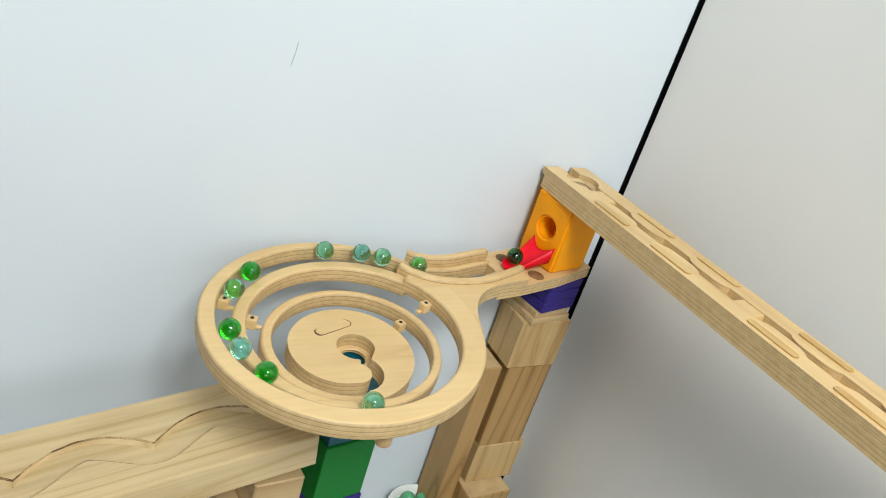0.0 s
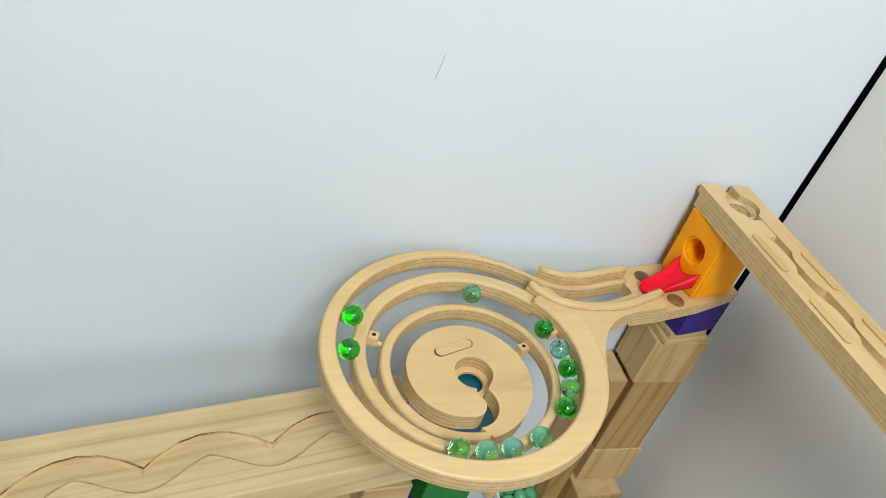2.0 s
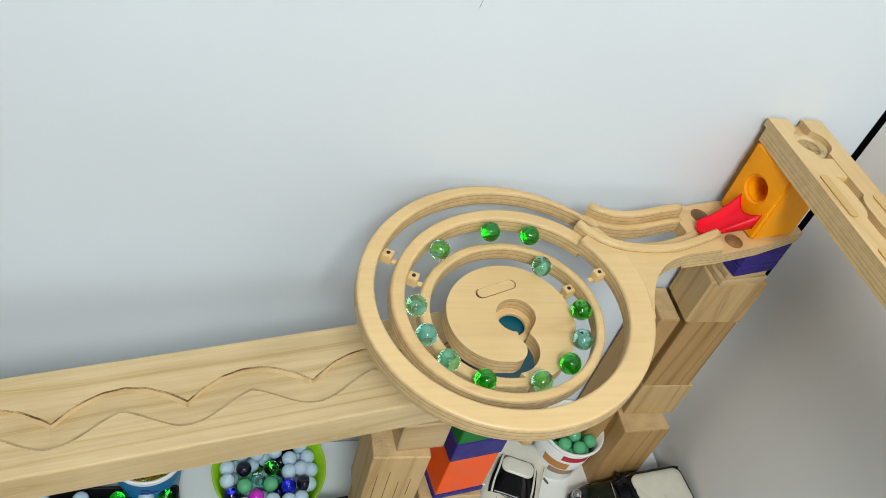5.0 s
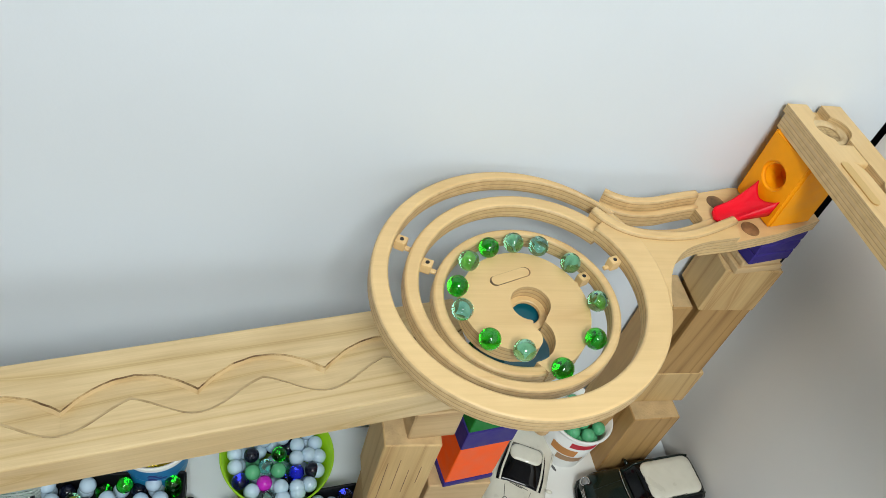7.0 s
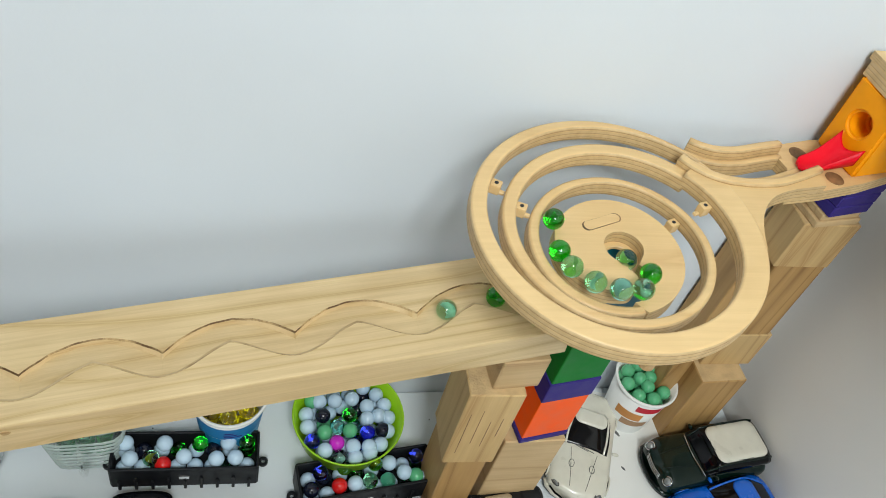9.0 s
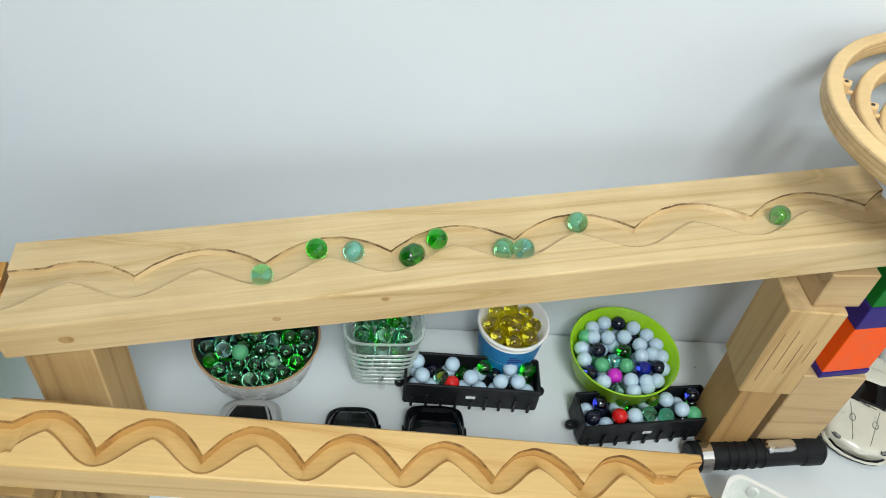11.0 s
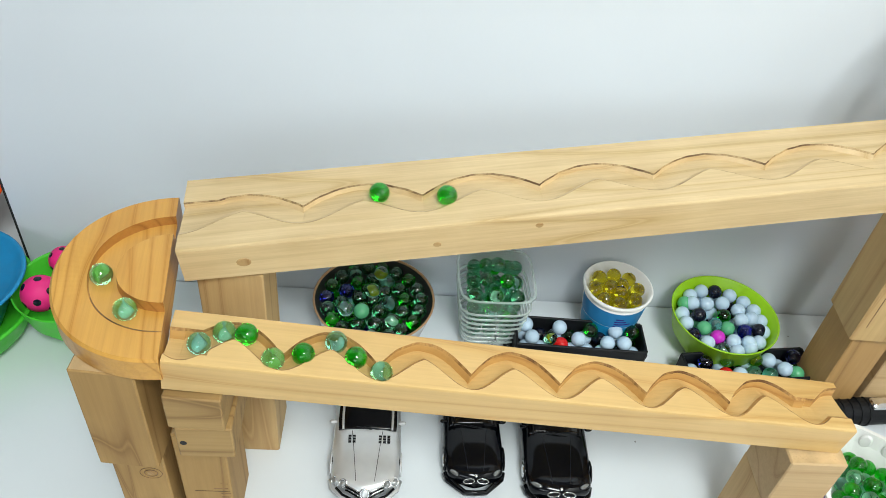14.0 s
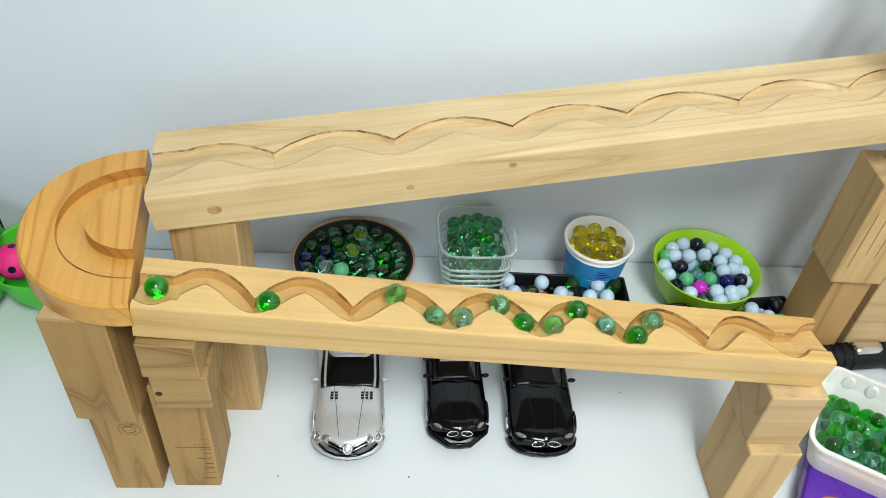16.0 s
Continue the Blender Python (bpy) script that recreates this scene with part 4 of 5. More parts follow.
part("handle", tube_bm([(0, -0.037, 0.066), (0, -0.046, 0.064), (0, -0.052, 0.054), (0, -0.050, 0.036), (0, -0.046, 0.022), (0, -0.034, 0.018)], 0.0038, 10), G_JAR, jug, "glass handle", True)
gk = ["bottle", "bottle", "deep", "bottle", "bottle", "bottle", "clear", "bottle", "deep", "bottle", "aqua"]
kk = 0
for zl, span in ((0.020, 0.0185), (0.035, 0.0195), (0.050, 0.021), (0.065, 0.0235), (0.0795, 0.025)):
    for ix in (-1, 0, 1):
        for iy in (-1, 0, 1):
            marble(gk[kk % len(gk)], JX + ix * span * 0.92 + random.uniform(-0.001, 0.001), JY + iy * span * 0.92 + random.uniform(-0.001, 0.001), zl + random.uniform(-0.0008, 0.0008), "green marbles in the glass jug")
            kk += 1
for dx, dy in ((-0.011, -0.010), (0.011, -0.011), (0.012, 0.011), (-0.011, 0.012), (0.0, 0.002)):
    marble(gk[kk % len(gk)], JX + dx, JY + dy, 0.0925 + (0.0115 if dx == 0.0 else 0), "green marbles in the glass jug")
    kk += 1


def cup(name, label, x, y, h, r0, r1, bands, lean=0.0):
    c = thing(name, label, "cup", at=pose(x, y, 0))
    part("wall", lathe_bm([(0, 0), (r0, 0), (r0 + 0.0004, 0.001), (r1, h), (r1 - 0.0012, h), (r0 - 0.001, 0.002), (0, 0.002)], 44), PAPERW, c, smooth=True)
    part("rim", lathe_bm([(r1 + 0.0012, h - 0.004), (r1 + 0.0022, h - 0.001), (r1 + 0.001, h + 0.001), (r1 - 0.001, h), (r1 - 0.001, h - 0.004)], 44), PAPERW, c, "rolled white rim", True)
    for z0, z1, material, a0, a1 in bands:
        def rr(z):
            return r0 + (r1 - r0) * z / h + 0.0005
        n = 26
        bm = bmesh.new()
        row = []
        for k in range(n + 1):
            a = radians(a0 + (a1 - a0) * k / n)
            row.append([bm.verts.new((rr(z) * math.cos(a), rr(z) * math.sin(a), z)) for z in (z0, z1)])
        for p, q in zip(row, row[1:]):
            bm.faces.new((p[0], q[0], q[1], p[1]))
        part("print", bm, material, c, "printed band on the cup", True)
    return c


# yoghurt cup with yellow marbles
QX, QY, QH = 0.2305, 0.553, 0.078
cup("paper_cup", "white cup with a blue beach print, full of yellow marbles", QX, QY, QH, 0.029, 0.0375, [(0.044, 0.068, PRINTB, 180, 360), (0.022, 0.0435, SKY, 180, 360), (0.003, 0.0215, PRINTO, 180, 360)])
for k in range(5):
    a0 = 262 + random.uniform(-2, 2)
    z = 0.058 - k * 0.0042
    n = 8
    bm = bmesh.new()
    row = []
    for i in range(n + 1):
        a = radians(a0 + (14 + 8 * (k % 3)) * i / n)
        rr = 0.029 + 0.0085 * z / QH + 0.0009
        row.append([bm.verts.new((rr * math.cos(a), rr * math.sin(a), zz)) for zz in (z, z + 0.0018)])
    for p, q in zip(row, row[1:]):
        bm.faces.new((p[0], q[0], q[1], p[1]))
    part("text_bar", bm, PURPLE, bpy.data.objects["paper_cup"], "small unreadable line of print")
pile(["yellow"], QX, QY, [(0.042, 0.0215, 8, 0), (0.042, 0.0, 1, 0), (0.057, 0.0245, 9, 0.3), (0.057, 0.008, 3, 0.1), (0.0715, 0.0235, 8, 0.0), (0.0735, 0.0075, 3, 0.8)], "yellow marbles in the paper cup")

# lime bowl
GX, GY = 0.3555, 0.5365
lime = thing("lime_bowl", "lime green plastic bowl full of pale blue marbles", "bowl", at=pose(GX, GY, 0.0))
part("body", lathe_bm([(0, 0.001), (0.030, 0.001), (0.034, 0.0025), (0.052, 0.028), (0.0595, 0.057), (0.0608, 0.058), (0.0603, 0.0592), (0.0585, 0.058), (0.0505, 0.029), (0.033, 0.0055), (0, 0.004)], 52), LIME, lime, smooth=True)
pk = ["pale", "pale", "pale", "black", "pale", "pale", "jade", "pale", "pale", "blue", "pale", "white", "pale", "pale"]
pile(pk, GX, GY, [(0.020, 0.030, 11, 0), (0.018, 0.012, 4, 0), (0.033, 0.041, 15, 0.2), (0.034, 0.024, 9, 0.3), (0.035, 0.007, 2, 0.0), (0.0475, 0.0455, 17, 0.0)], "marbles in the lime bowl")
for kind, dx, dy in (("deep", 0.002, 0.004), ("jade", 0.001, -0.015), ("jade", -0.026, -0.016), ("pink", -0.014, -0.029), ("black", -0.027, 0.004), ("blue", 0.020, -0.018), ("black", 0.037, -0.016), ("pale", -0.030, 0.022), ("pale", -0.013, 0.022), ("pale", 0.006, 0.024), ("pale", 0.022, 0.014), ("pale", 0.021, -0.001), ("pale", 0.003, -0.034), ("pale", 0.020, -0.035), ("white", -0.012, -0.010), ("pale", 0.034, 0.002)):
    marble(kind, GX + dx, GY + dy, 0.0500, "marbles in the lime bowl")


# black wagon trays
def wagon(x, y, yaw, contents):
    w = thing("wagon_tray", "black plastic toy wagon tray with a coupling, filled with marbles", "toy wagon", "wagon trays", pose(x, y, 0, 0, 0, yaw))
    L, W, H = 0.0715, 0.0205, 0.041
    part("floor", box_bm(-L, L, -W, W, 0.012, 0.015, 0.001), BLACKP, w)
    for sgn in (-1, 1):
        part("side", box_bm(-L, L, sgn * W - 0.0014, sgn * W + 0.0014, 0.006, H, 0.0007), BLACKP, w)
        part("end", box_bm(sgn * L - 0.0014, sgn * L + 0.0014, -W, W, 0.006, H, 0.0007), BLACKP, w)
        part("coupling", rot(lathe_bm([(0.0022, 0), (0.0052, 0), (0.0052, 0.004), (0.0022, 0.004), (0.0022, 0)], 14), pose(sgn * (L + 0.006), 0, 0.010)), BLACKP, w, "ring coupling")
        for k in range(9):
            xx = -L + 0.008 + k * (2 * L - 0.016) / 8
            part("rib", box_bm(xx - 0.0015, xx + 0.0015, sgn * (W + 0.0028) - 0.0013, sgn * (W + 0.0028) + 0.0013, 0.004, 0.020 + (0.006 if k % 2 else 0), 0.0005), BLACKP, w)
        for k in (-1, 1):
            part("wheel", rot(lathe_bm([(0, -0.004), (0.009, -0.004), (0.0098, -0.003), (0.0098, 0.003), (0.009, 0.004), (0, 0.004)], 20), pose(k * 0.045, sgn * 0.013, 0.0098, 90, 0, 0)), RUBBER, w)
    part("plate", box_bm(-0.006, 0.004, -W - 0.0022, -W - 0.0012, 0.022, 0.027), CHROME, w, "small grey maker's plate")
    m = pose(x, y, 0, 0, 0, yaw)
    for kind, dx, dy, dz in contents:
        p = m @ Vector((dx, dy, dz))
        marble(kind, p.x, p.y, p.z, "marbles in the wagon trays")


base = []
for k in range(8):
    base.append((("pale", "black", "pale", "deep")[k % 4], -0.060 + k * 0.0172, 0.0095, 0.0235))
    base.append((("pale", "pale", "bottle", "pale")[k % 4], -0.060 + k * 0.0172, -0.0095, 0.0235))
up1 = [("pale", -0.060, 0.010, 0.0385), ("pale", -0.054, -0.007, 0.0375), ("cat", -0.034, -0.007, 0.038), ("red", -0.022, -0.012, 0.034), ("pale", -0.022, 0.009, 0.0385), ("pale", -0.002, -0.006, 0.038), ("deep", 0.013, 0.008, 0.0385), ("pale", 0.030, -0.009, 0.038), ("pale", 0.041, 0.009, 0.0385), ("pale", 0.049, -0.008, 0.038), ("deep", 0.060, 0.009, 0.0385)]
wagon(0.189, 0.511, -1.5, base + up1)
up2 = [("blue", -0.048, 0.008, 0.0385), ("red", -0.031, -0.009, 0.038), ("aqua", -0.022, 0.010, 0.0385), ("pale", -0.014, -0.009, 0.037), ("clear", 0.002, -0.009, 0.038), ("cat", 0.011, 0.009, 0.0385), ("pale", 0.026, 0.007, 0.0385), ("pale", 0.040, -0.006, 0.038), ("jade", 0.052, -0.011, 0.036), ("blue", 0.057, 0.010, 0.0385), ("bottle", 0.021, -0.011, 0.036), ("black", -0.060, -0.008, 0.037)]
wagon(0.3725, 0.4775, 7.0, base + up2)

# cup with jade marbles
KX, KY, KH = 0.7130, 0.5600, 0.080
cup("yoghurt_cup", "white plastic cup with red print, full of jade marbles", KX, KY, KH, 0.028, 0.0372, [(0.058, 0.070, PRINTR, 240, 292), (0.036, 0.052, PRINTO, 205, 262), (0.022, 0.034, BROWN, 225, 285)])
pile(["jade"], KX, KY, [(0.046, 0.0205, 7, 0), (0.046, 0, 1, 0), (0.060, 0.0245, 9, 0.3), (0.060, 0.0075, 3, 0.1), (0.0735, 0.0238, 8, 0.1), (0.0755, 0.0075, 3, 0.5)], "jade marbles in the yoghurt cup")

# paper sheet on the table under the cars
sheet = thing("paper_sheet", "white paper sheet with grey smudges, lying under the toy cars", "paper", at=pose(0.70, 0.512, 0.0008, 0, 0, -12))
part("sheet", box_bm(-0.095, 0.095, -0.075, 0.075, 0, 0.0006), PAPERW, sheet)
for k in range(12):
    x, y = random.uniform(-0.06, 0.05), random.uniform(-0.03, 0.06)
    s = random.uniform(0.002, 0.006)
    part("smudge", rot(lathe_bm([(0, 0), (s, 0), (s * 0.9, 0.0002), (0, 0.0003)], 9), pose(x, y, 0.0007, 0, 0, random.uniform(0, 180)) @ Matrix.Diagonal((1, 0.35, 1, 1))), SMUDGE, sheet, "grey smudge")

# ---- toy cars ----


def round_rect(hx_, hy_, rr, z, n=8):
    out = []
    for cx_, cy_, a0 in ((hx_ - rr, hy_ - rr, 0), (-hx_ + rr, hy_ - rr, 90), (-hx_ + rr, -hy_ + rr, 180), (hx_ - rr, -hy_ + rr, 270)):
        for k in range(n + 1):
            a = radians(a0 + 90 * k / n)
            out.append((cx_ + rr * math.cos(a), cy_ + rr * math.sin(a), z))
    return out


def car_ring(w, z0, z1, y, tuck=0.82, n=40, bow=0.0):
    """A rounded cross-section of a car body across x at the length y; bow pushes its middle forward."""
    out = []
    for k in range(n):
        a = math.tau * k / n
        ca, sa = math.cos(a), math.sin(a)
        q = (abs(ca) ** 4 + abs(sa) ** 4) ** -0.25
        x = w * q * ca
        z = (z0 + z1) / 2 + (z1 - z0) / 2 * q * sa
        if z > (z0 + z1) / 2:
            x *= 1 - (1 - tuck) * ((z - (z0 + z1) / 2) / ((z1 - z0) / 2)) ** 2
        out.append((x, y - bow * (1 - abs(x / w) ** 1.3), z))
    return out


def flow(stations, k=4):
    """Stations with a smooth curve between them."""
    p = [np.array(q, float) for q in stations]
    p = [p[0]] + p + [p[-1]]
    out = []
    for i in range(1, len(p) - 2):
        for j in range(k):
            u = j / k
            out.append(tuple(0.5 * (2 * p[i] + (p[i + 1] - p[i - 1]) * u + (2 * p[i - 1] - 5 * p[i] + 4 * p[i + 1] - p[i + 2]) * u * u + (3 * p[i] - p[i - 1] - 3 * p[i + 1] + p[i + 2]) * u ** 3)))
    return out + [tuple(p[-1])]


def egg_bm(a, b, c):
    bm = ball_bm(1.0, 2)
    bmesh.ops.scale(bm, vec=(a, b, c), verts=bm.verts)
    return bm


def toy_car(name, label, at, length, width, body_m, body, cabin, roof_m=None, bow=0.003, lamps="slant", grille="slots", rail_m=None, chin=0.0):
    """body and cabin: stations (y in lengths, half-width in widths, bottom, top); front at -y."""
    c = thing(name, label, "toy car", "toy cars", at)
    L, W = length, width
    body_f, cabin_f = flow(body), flow(cabin, 3)
    ys = [q[0] for q in body_f]

    def nose(y):
        return bow * min(1.0, max(0.0, (-y - 0.25) / 0.22))

    def top(x, y):
        """Height of the bodywork over (x metres, y lengths)."""
        w, z0, z1 = (float(np.interp(y, ys, [q[i] for q in body_f])) for i in (1, 2, 3))
        u = min(0.99, abs(x) / (W * w * 0.86))
        return (z0 + z1) / 2 + (z1 - z0) / 2 * (1 - u ** 4) ** 0.25

    def on(x, y, up=0.0):
        """A point on the bodywork, moved forward with the bowed nose."""
        w = W * float(np.interp(y, ys, [q[1] for q in body_f]))
        return (x, L * y - nose(y) * (1 - min(1.0, abs(x) / w) ** 1.3), top(x, y) + up)

    part("body", loft_bm([car_ring(W * w, z0, z1, L * y, 0.82, 40, nose(y)) for y, w, z0, z1 in body_f]), body_m, c, smooth=True)
    part("window_glass", loft_bm([car_ring(W * w, z0, z1, L * y, 0.74, 32) for y, w, z0, z1 in cabin_f]), SCREEN, c, "dark glossy windows", True)
    zt = max(q[3] for q in cabin)
    mid = [q for q in cabin if q[3] > zt - 0.0035]
    y0, y1 = mid[0][0], mid[-1][0]
    wr = min(q[1] for q in mid) * W * 0.80
    hl = L * (y1 - y0) / 2 + 0.004
    part("roof", rot(loft_bm([round_rect(wr, hl, wr * 0.42, -0.0035), round_rect(wr, hl, wr * 0.42, -0.0008), round_rect(wr * 0.95, hl * 0.95, wr * 0.40, 0.0006), round_rect(wr * 0.7, hl * 0.7, wr * 0.3, 0.0012)]), pose(0, L * (y0 + y1) / 2, zt)), roof_m or body_m, c, smooth=True)
    for sgn in (-1, 1):
        pts = [(sgn * 0.845 * W * w, L * y, (z0 + z1) / 2 + 0.67 * (z1 - z0) / 2 + 0.0002) for y, w, z0, z1 in cabin_f]
        part("pillar", tube_bm(pts, 0.0013, 8), rail_m or body_m, c, "window pillar in the body's colour", True)
    wheel_r = 0.0108 if L > 0.13 else 0.0102
    for sgn in (-1, 1):
        for wy in (-0.31, 0.30):
            wh = part("wheel", rot(lathe_bm([(0, -0.004), (wheel_r * 0.62, -0.0045), (wheel_r * 0.9, -0.0045), (wheel_r, -0.003), (wheel_r, 0.003), (wheel_r * 0.9, 0.0045), (0, 0.0042)], 24), pose(sgn * (W * 0.5 - 0.0045), L * wy, wheel_r, 0, 90, 0)), RUBBER, c, "black rubber tyre", True)
            part("rim", rot(lathe_bm([(0, 0), (wheel_r * 0.6, 0), (wheel_r * 0.58, 0.0008), (0, 0.0012)], 16), pose(sgn * (W * 0.5 + 0.0002), L * wy, wheel_r, 0, 90 * sgn, 0)), CHROME, wh)
            part("arch", rot(tube_bm([((wheel_r + 0.0015) * math.cos(radians(g)), (wheel_r + 0.0015) * math.sin(radians(g)), 0) for g in range(10, 171, 16)], 0.0011, 6), pose(sgn * W * 0.497, L * wy, wheel_r, 90, 0, 90)), body_m, c, "rounded wheel arch", True)
        if lamps == "twin":
            for dx, dy, r in ((0.405, -0.445, 0.0042), (0.305, -0.462, 0.0036)):
                p = on(sgn * W * dx, dy, -0.0010)
                part("headlight", rot(egg_bm(r, r, r * 0.8), pose(*p)), LAMPG, c, "round clear headlight", True)
                part("headlight_ring", rot(oval_ring_bm(r, r, 0.0007), pose(p[0], p[1] - 0.0005, p[2] + 0.0012, 35, 0, sgn * 20)), CHROME, c, "chrome ring round the headlight", True)
        elif lamps == "round":
            p = on(sgn * W * 0.34, -0.458, -0.0018)
            part("headlight", rot(egg_bm(0.0052, 0.0044, 0.0052), pose(*p, 0, 0, 0)), LAMPG, c, "round clear headlight", True)
            part("headlight_ring", rot(oval_ring_bm(0.0053, 0.0053, 0.0009), pose(p[0], p[1] - 0.0012, p[2] + 0.0014, 42, 0, 0)), CHROME, c, "chrome ring round the headlight", True)
        else:
            p = on(sgn * W * 0.36, -0.448, -0.0012)
            turn_z = sgn * (52 if lamps == "slant" else 38)
            part("headlight", rot(egg_bm(0.0068, 0.0026, 0.0024), pose(*p, 0, sgn * 16, turn_z)), LAMPG, c, "slanted clear headlight", True)
            part("headlight_ring", rot(oval_ring_bm(0.0068, 0.0028, 0.0005), pose(p[0], p[1], p[2] + 0.0010, 14, sgn * 12, turn_z)), BLACKP, c, "dark seal round the headlight", True)
        part("mirror", rot(egg_bm(0.0042, 0.0022, 0.0024), pose(sgn * W * 0.50, L * -0.075, body[4][3] + 0.0022)), body_m, c, smooth=True)
        seam = [on(sgn * W * (0.13 + 0.10 * (y + 0.44) / 0.34), y, 0.0001) for y in np.linspace(-0.44, -0.13, 12)]
        part("bonnet_seam", tube_bm(seam, 0.00028, 5), BLACKP, c, "thin dark seam of the bonnet")
        edge_l = [on(sgn * W * 0.40, y, 0.0001) for y in np.linspace(-0.40, -0.12, 10)]
        part("bonnet_edge", tube_bm(edge_l, 0.00032, 5), BLACKP, c, "thin dark seam beside the wing")
        wiper = [on(sgn * W * 0.05 + W * 0.11, -0.125, 0.0010), on(sgn * W * 0.05 - W * 0.11, -0.108, 0.0022)]
        part("wiper", tube_bm(wiper, 0.0004, 5), BLACKP, c)
    lip = [(sgn_x * W, L * y - nose(-0.5) * (1 - (sgn_x / 0.5) ** 2)) for sgn_x, y in ((-0.49, -0.41), (-0.45, -0.462), (-0.34, -0.492), (-0.18, -0.507 - chin), (0.0, -0.51 - chin), (0.18, -0.507 - chin), (0.34, -0.492), (0.45, -0.462), (0.49, -0.41))]
    part("bumper", tube_bm([(x, y, 0.0095) for x, y in lip], 0.0026, 8), body_m, c, smooth=True)
    part("bumper_slot", tube_bm([(x * 0.9, y - 0.0012, 0.0128) for x, y in lip[1:-1]], 0.0013, 6), SCREEN, c, "dark slot over the bumper", True)
    part("skirt", tube_bm([(x, y + 0.001, 0.0062) for x, y in lip], 0.0022, 8), BLACKP, c, "black lower lip", True)
    tip = on(0, -0.488, 0)
    if grille == "chrome":
        part("badge", rot(oval_ring_bm(0.0040, 0.0046, 0.0009), pose(tip[0], tip[1] - 0.0012, tip[2] + 0.0006, 48, 0, 0)), CHROME, c, "round chrome ring on the nose", True)
        part("badge_back", rot(egg_bm(0.0036, 0.0042, 0.0010), pose(tip[0], tip[1] - 0.0006, tip[2], 48, 0, 0)), SILVER, c, smooth=True)
        for sgn in (-1, 1):
            for k in range(2):
                bar = [on(sgn * W * x, -0.492 + 0.10 * (x - 0.06) - 0.012 * k, 0.0006 - 0.002 * k) for x in np.linspace(0.07, 0.27, 6)]
                part("grille_bar", tube_bm(bar, 0.0008, 6), CHROME, c, "chrome grille bar", True)
                part("grille_gap", tube_bm([(p[0], p[1] - 0.0016, p[2] - 0.0008) for p in bar], 0.0009, 6), SCREEN, c, "dark gap in the grille", True)
    elif grille == "ovals":
        for sgn in (-1, 1):
            m = pose(sgn * W * 0.115, tip[1] - 0.0006, tip[2] - 0.0004, 52, 0, sgn * -6)
            part("grille", rot(egg_bm(W * 0.090, 0.0022, 0.0008), m), SCREEN, c, "dark oval grille", True)
            part("grille_ring", rot(oval_ring_bm(W * 0.092, 0.0024, 0.0006), m), CHROME, c, "chrome oval round the grille", True)
        part("badge", rot(egg_bm(0.0016, 0.0016, 0.0005), pose(*on(0, -0.465, 0.0001), 20, 0, 0)), CHROME, c, "small round badge", True)
    elif grille == "bars":
        for k in range(3):
            bar = [(W * x, tip[1] - 0.0022 + 0.0022 * (abs(x) / 0.22) ** 2, tip[2] + 0.0008 - 0.0030 * k) for x in np.linspace(-0.22, 0.22, 8)]
            part("grille_bar", tube_bm(bar, 0.0006, 6), CHROME, c, "chrome grille bar", True)
        part("screen_trim", tube_bm([(W * x, L * -0.150 - 0.004 * (1 - (x / 0.42) ** 2), top(W * x * 0.8, -0.15) + 0.0012) for x in np.linspace(-0.42, 0.42, 12)], 0.0007, 6), CHROME, c, "chrome strip under the windscreen", True)
        part("roof_seam", rot(oval_ring_bm(wr * 1.02, hl * 1.02, 0.0004), pose(0, L * (y0 + y1) / 2, zt - 0.0004)), BLACKP, c)
    else:
        for sgn in (-1, 1):
            part("vent", rot(oval_ring_bm(0.0030, 0.0050, 0.0004), pose(*on(sgn * W * 0.17, -0.27, 0.0003), 0, 0, sgn * 4)), SMUDGE, c, "outline of a bonnet vent")
    part("chassis", box_bm(-W * 0.44, W * 0.44, -L * 0.46, L * 0.46, 0.005, 0.011, 0.001), BLACKP, c)
    return c


sport = [(-0.50, 0.24, 0.008, 0.017), (-0.475, 0.40, 0.007, 0.0215), (-0.43, 0.47, 0.006, 0.0245), (-0.30, 0.50, 0.006, 0.0275), (-0.10, 0.495, 0.006, 0.0295), (0.15, 0.49, 0.006, 0.030), (0.35, 0.49, 0.006, 0.030), (0.46, 0.44, 0.007, 0.0285), (0.50, 0.34, 0.009, 0.026)]
sport_cab = [(-0.12, 0.42, 0.026, 0.0292), (-0.04, 0.43, 0.026, 0.034), (0.09, 0.42, 0.026, 0.0415), (0.23, 0.41, 0.026, 0.0415), (0.35, 0.34, 0.026, 0.035), (0.44, 0.26, 0.026, 0.029)]
cream_cab = [(-0.10, 0.38, 0.026, 0.0292), (0.0, 0.385, 0.026, 0.0350), (0.11, 0.36, 0.026, 0.0415), (0.20, 0.34, 0.026, 0.0415), (0.26, 0.31, 0.026, 0.034), (0.29, 0.29, 0.026, 0.030)]
saloon = [(-0.50, 0.30, 0.008, 0.019), (-0.48, 0.42, 0.007, 0.024), (-0.42, 0.48, 0.006, 0.0275), (-0.28, 0.50, 0.006, 0.030), (-0.12, 0.50, 0.006, 0.032), (0.15, 0.50, 0.006, 0.0325), (0.38, 0.49, 0.006, 0.0325), (0.47, 0.45, 0.007, 0.031), (0.50, 0.36, 0.010, 0.027)]
saloon_cab = [(-0.11, 0.42, 0.028, 0.0315), (-0.02, 0.43, 0.028, 0.0385), (0.09, 0.435, 0.028, 0.0465), (0.25, 0.43, 0.028, 0.0465), (0.36, 0.38, 0.028, 0.038), (0.43, 0.30, 0.028, 0.032)]

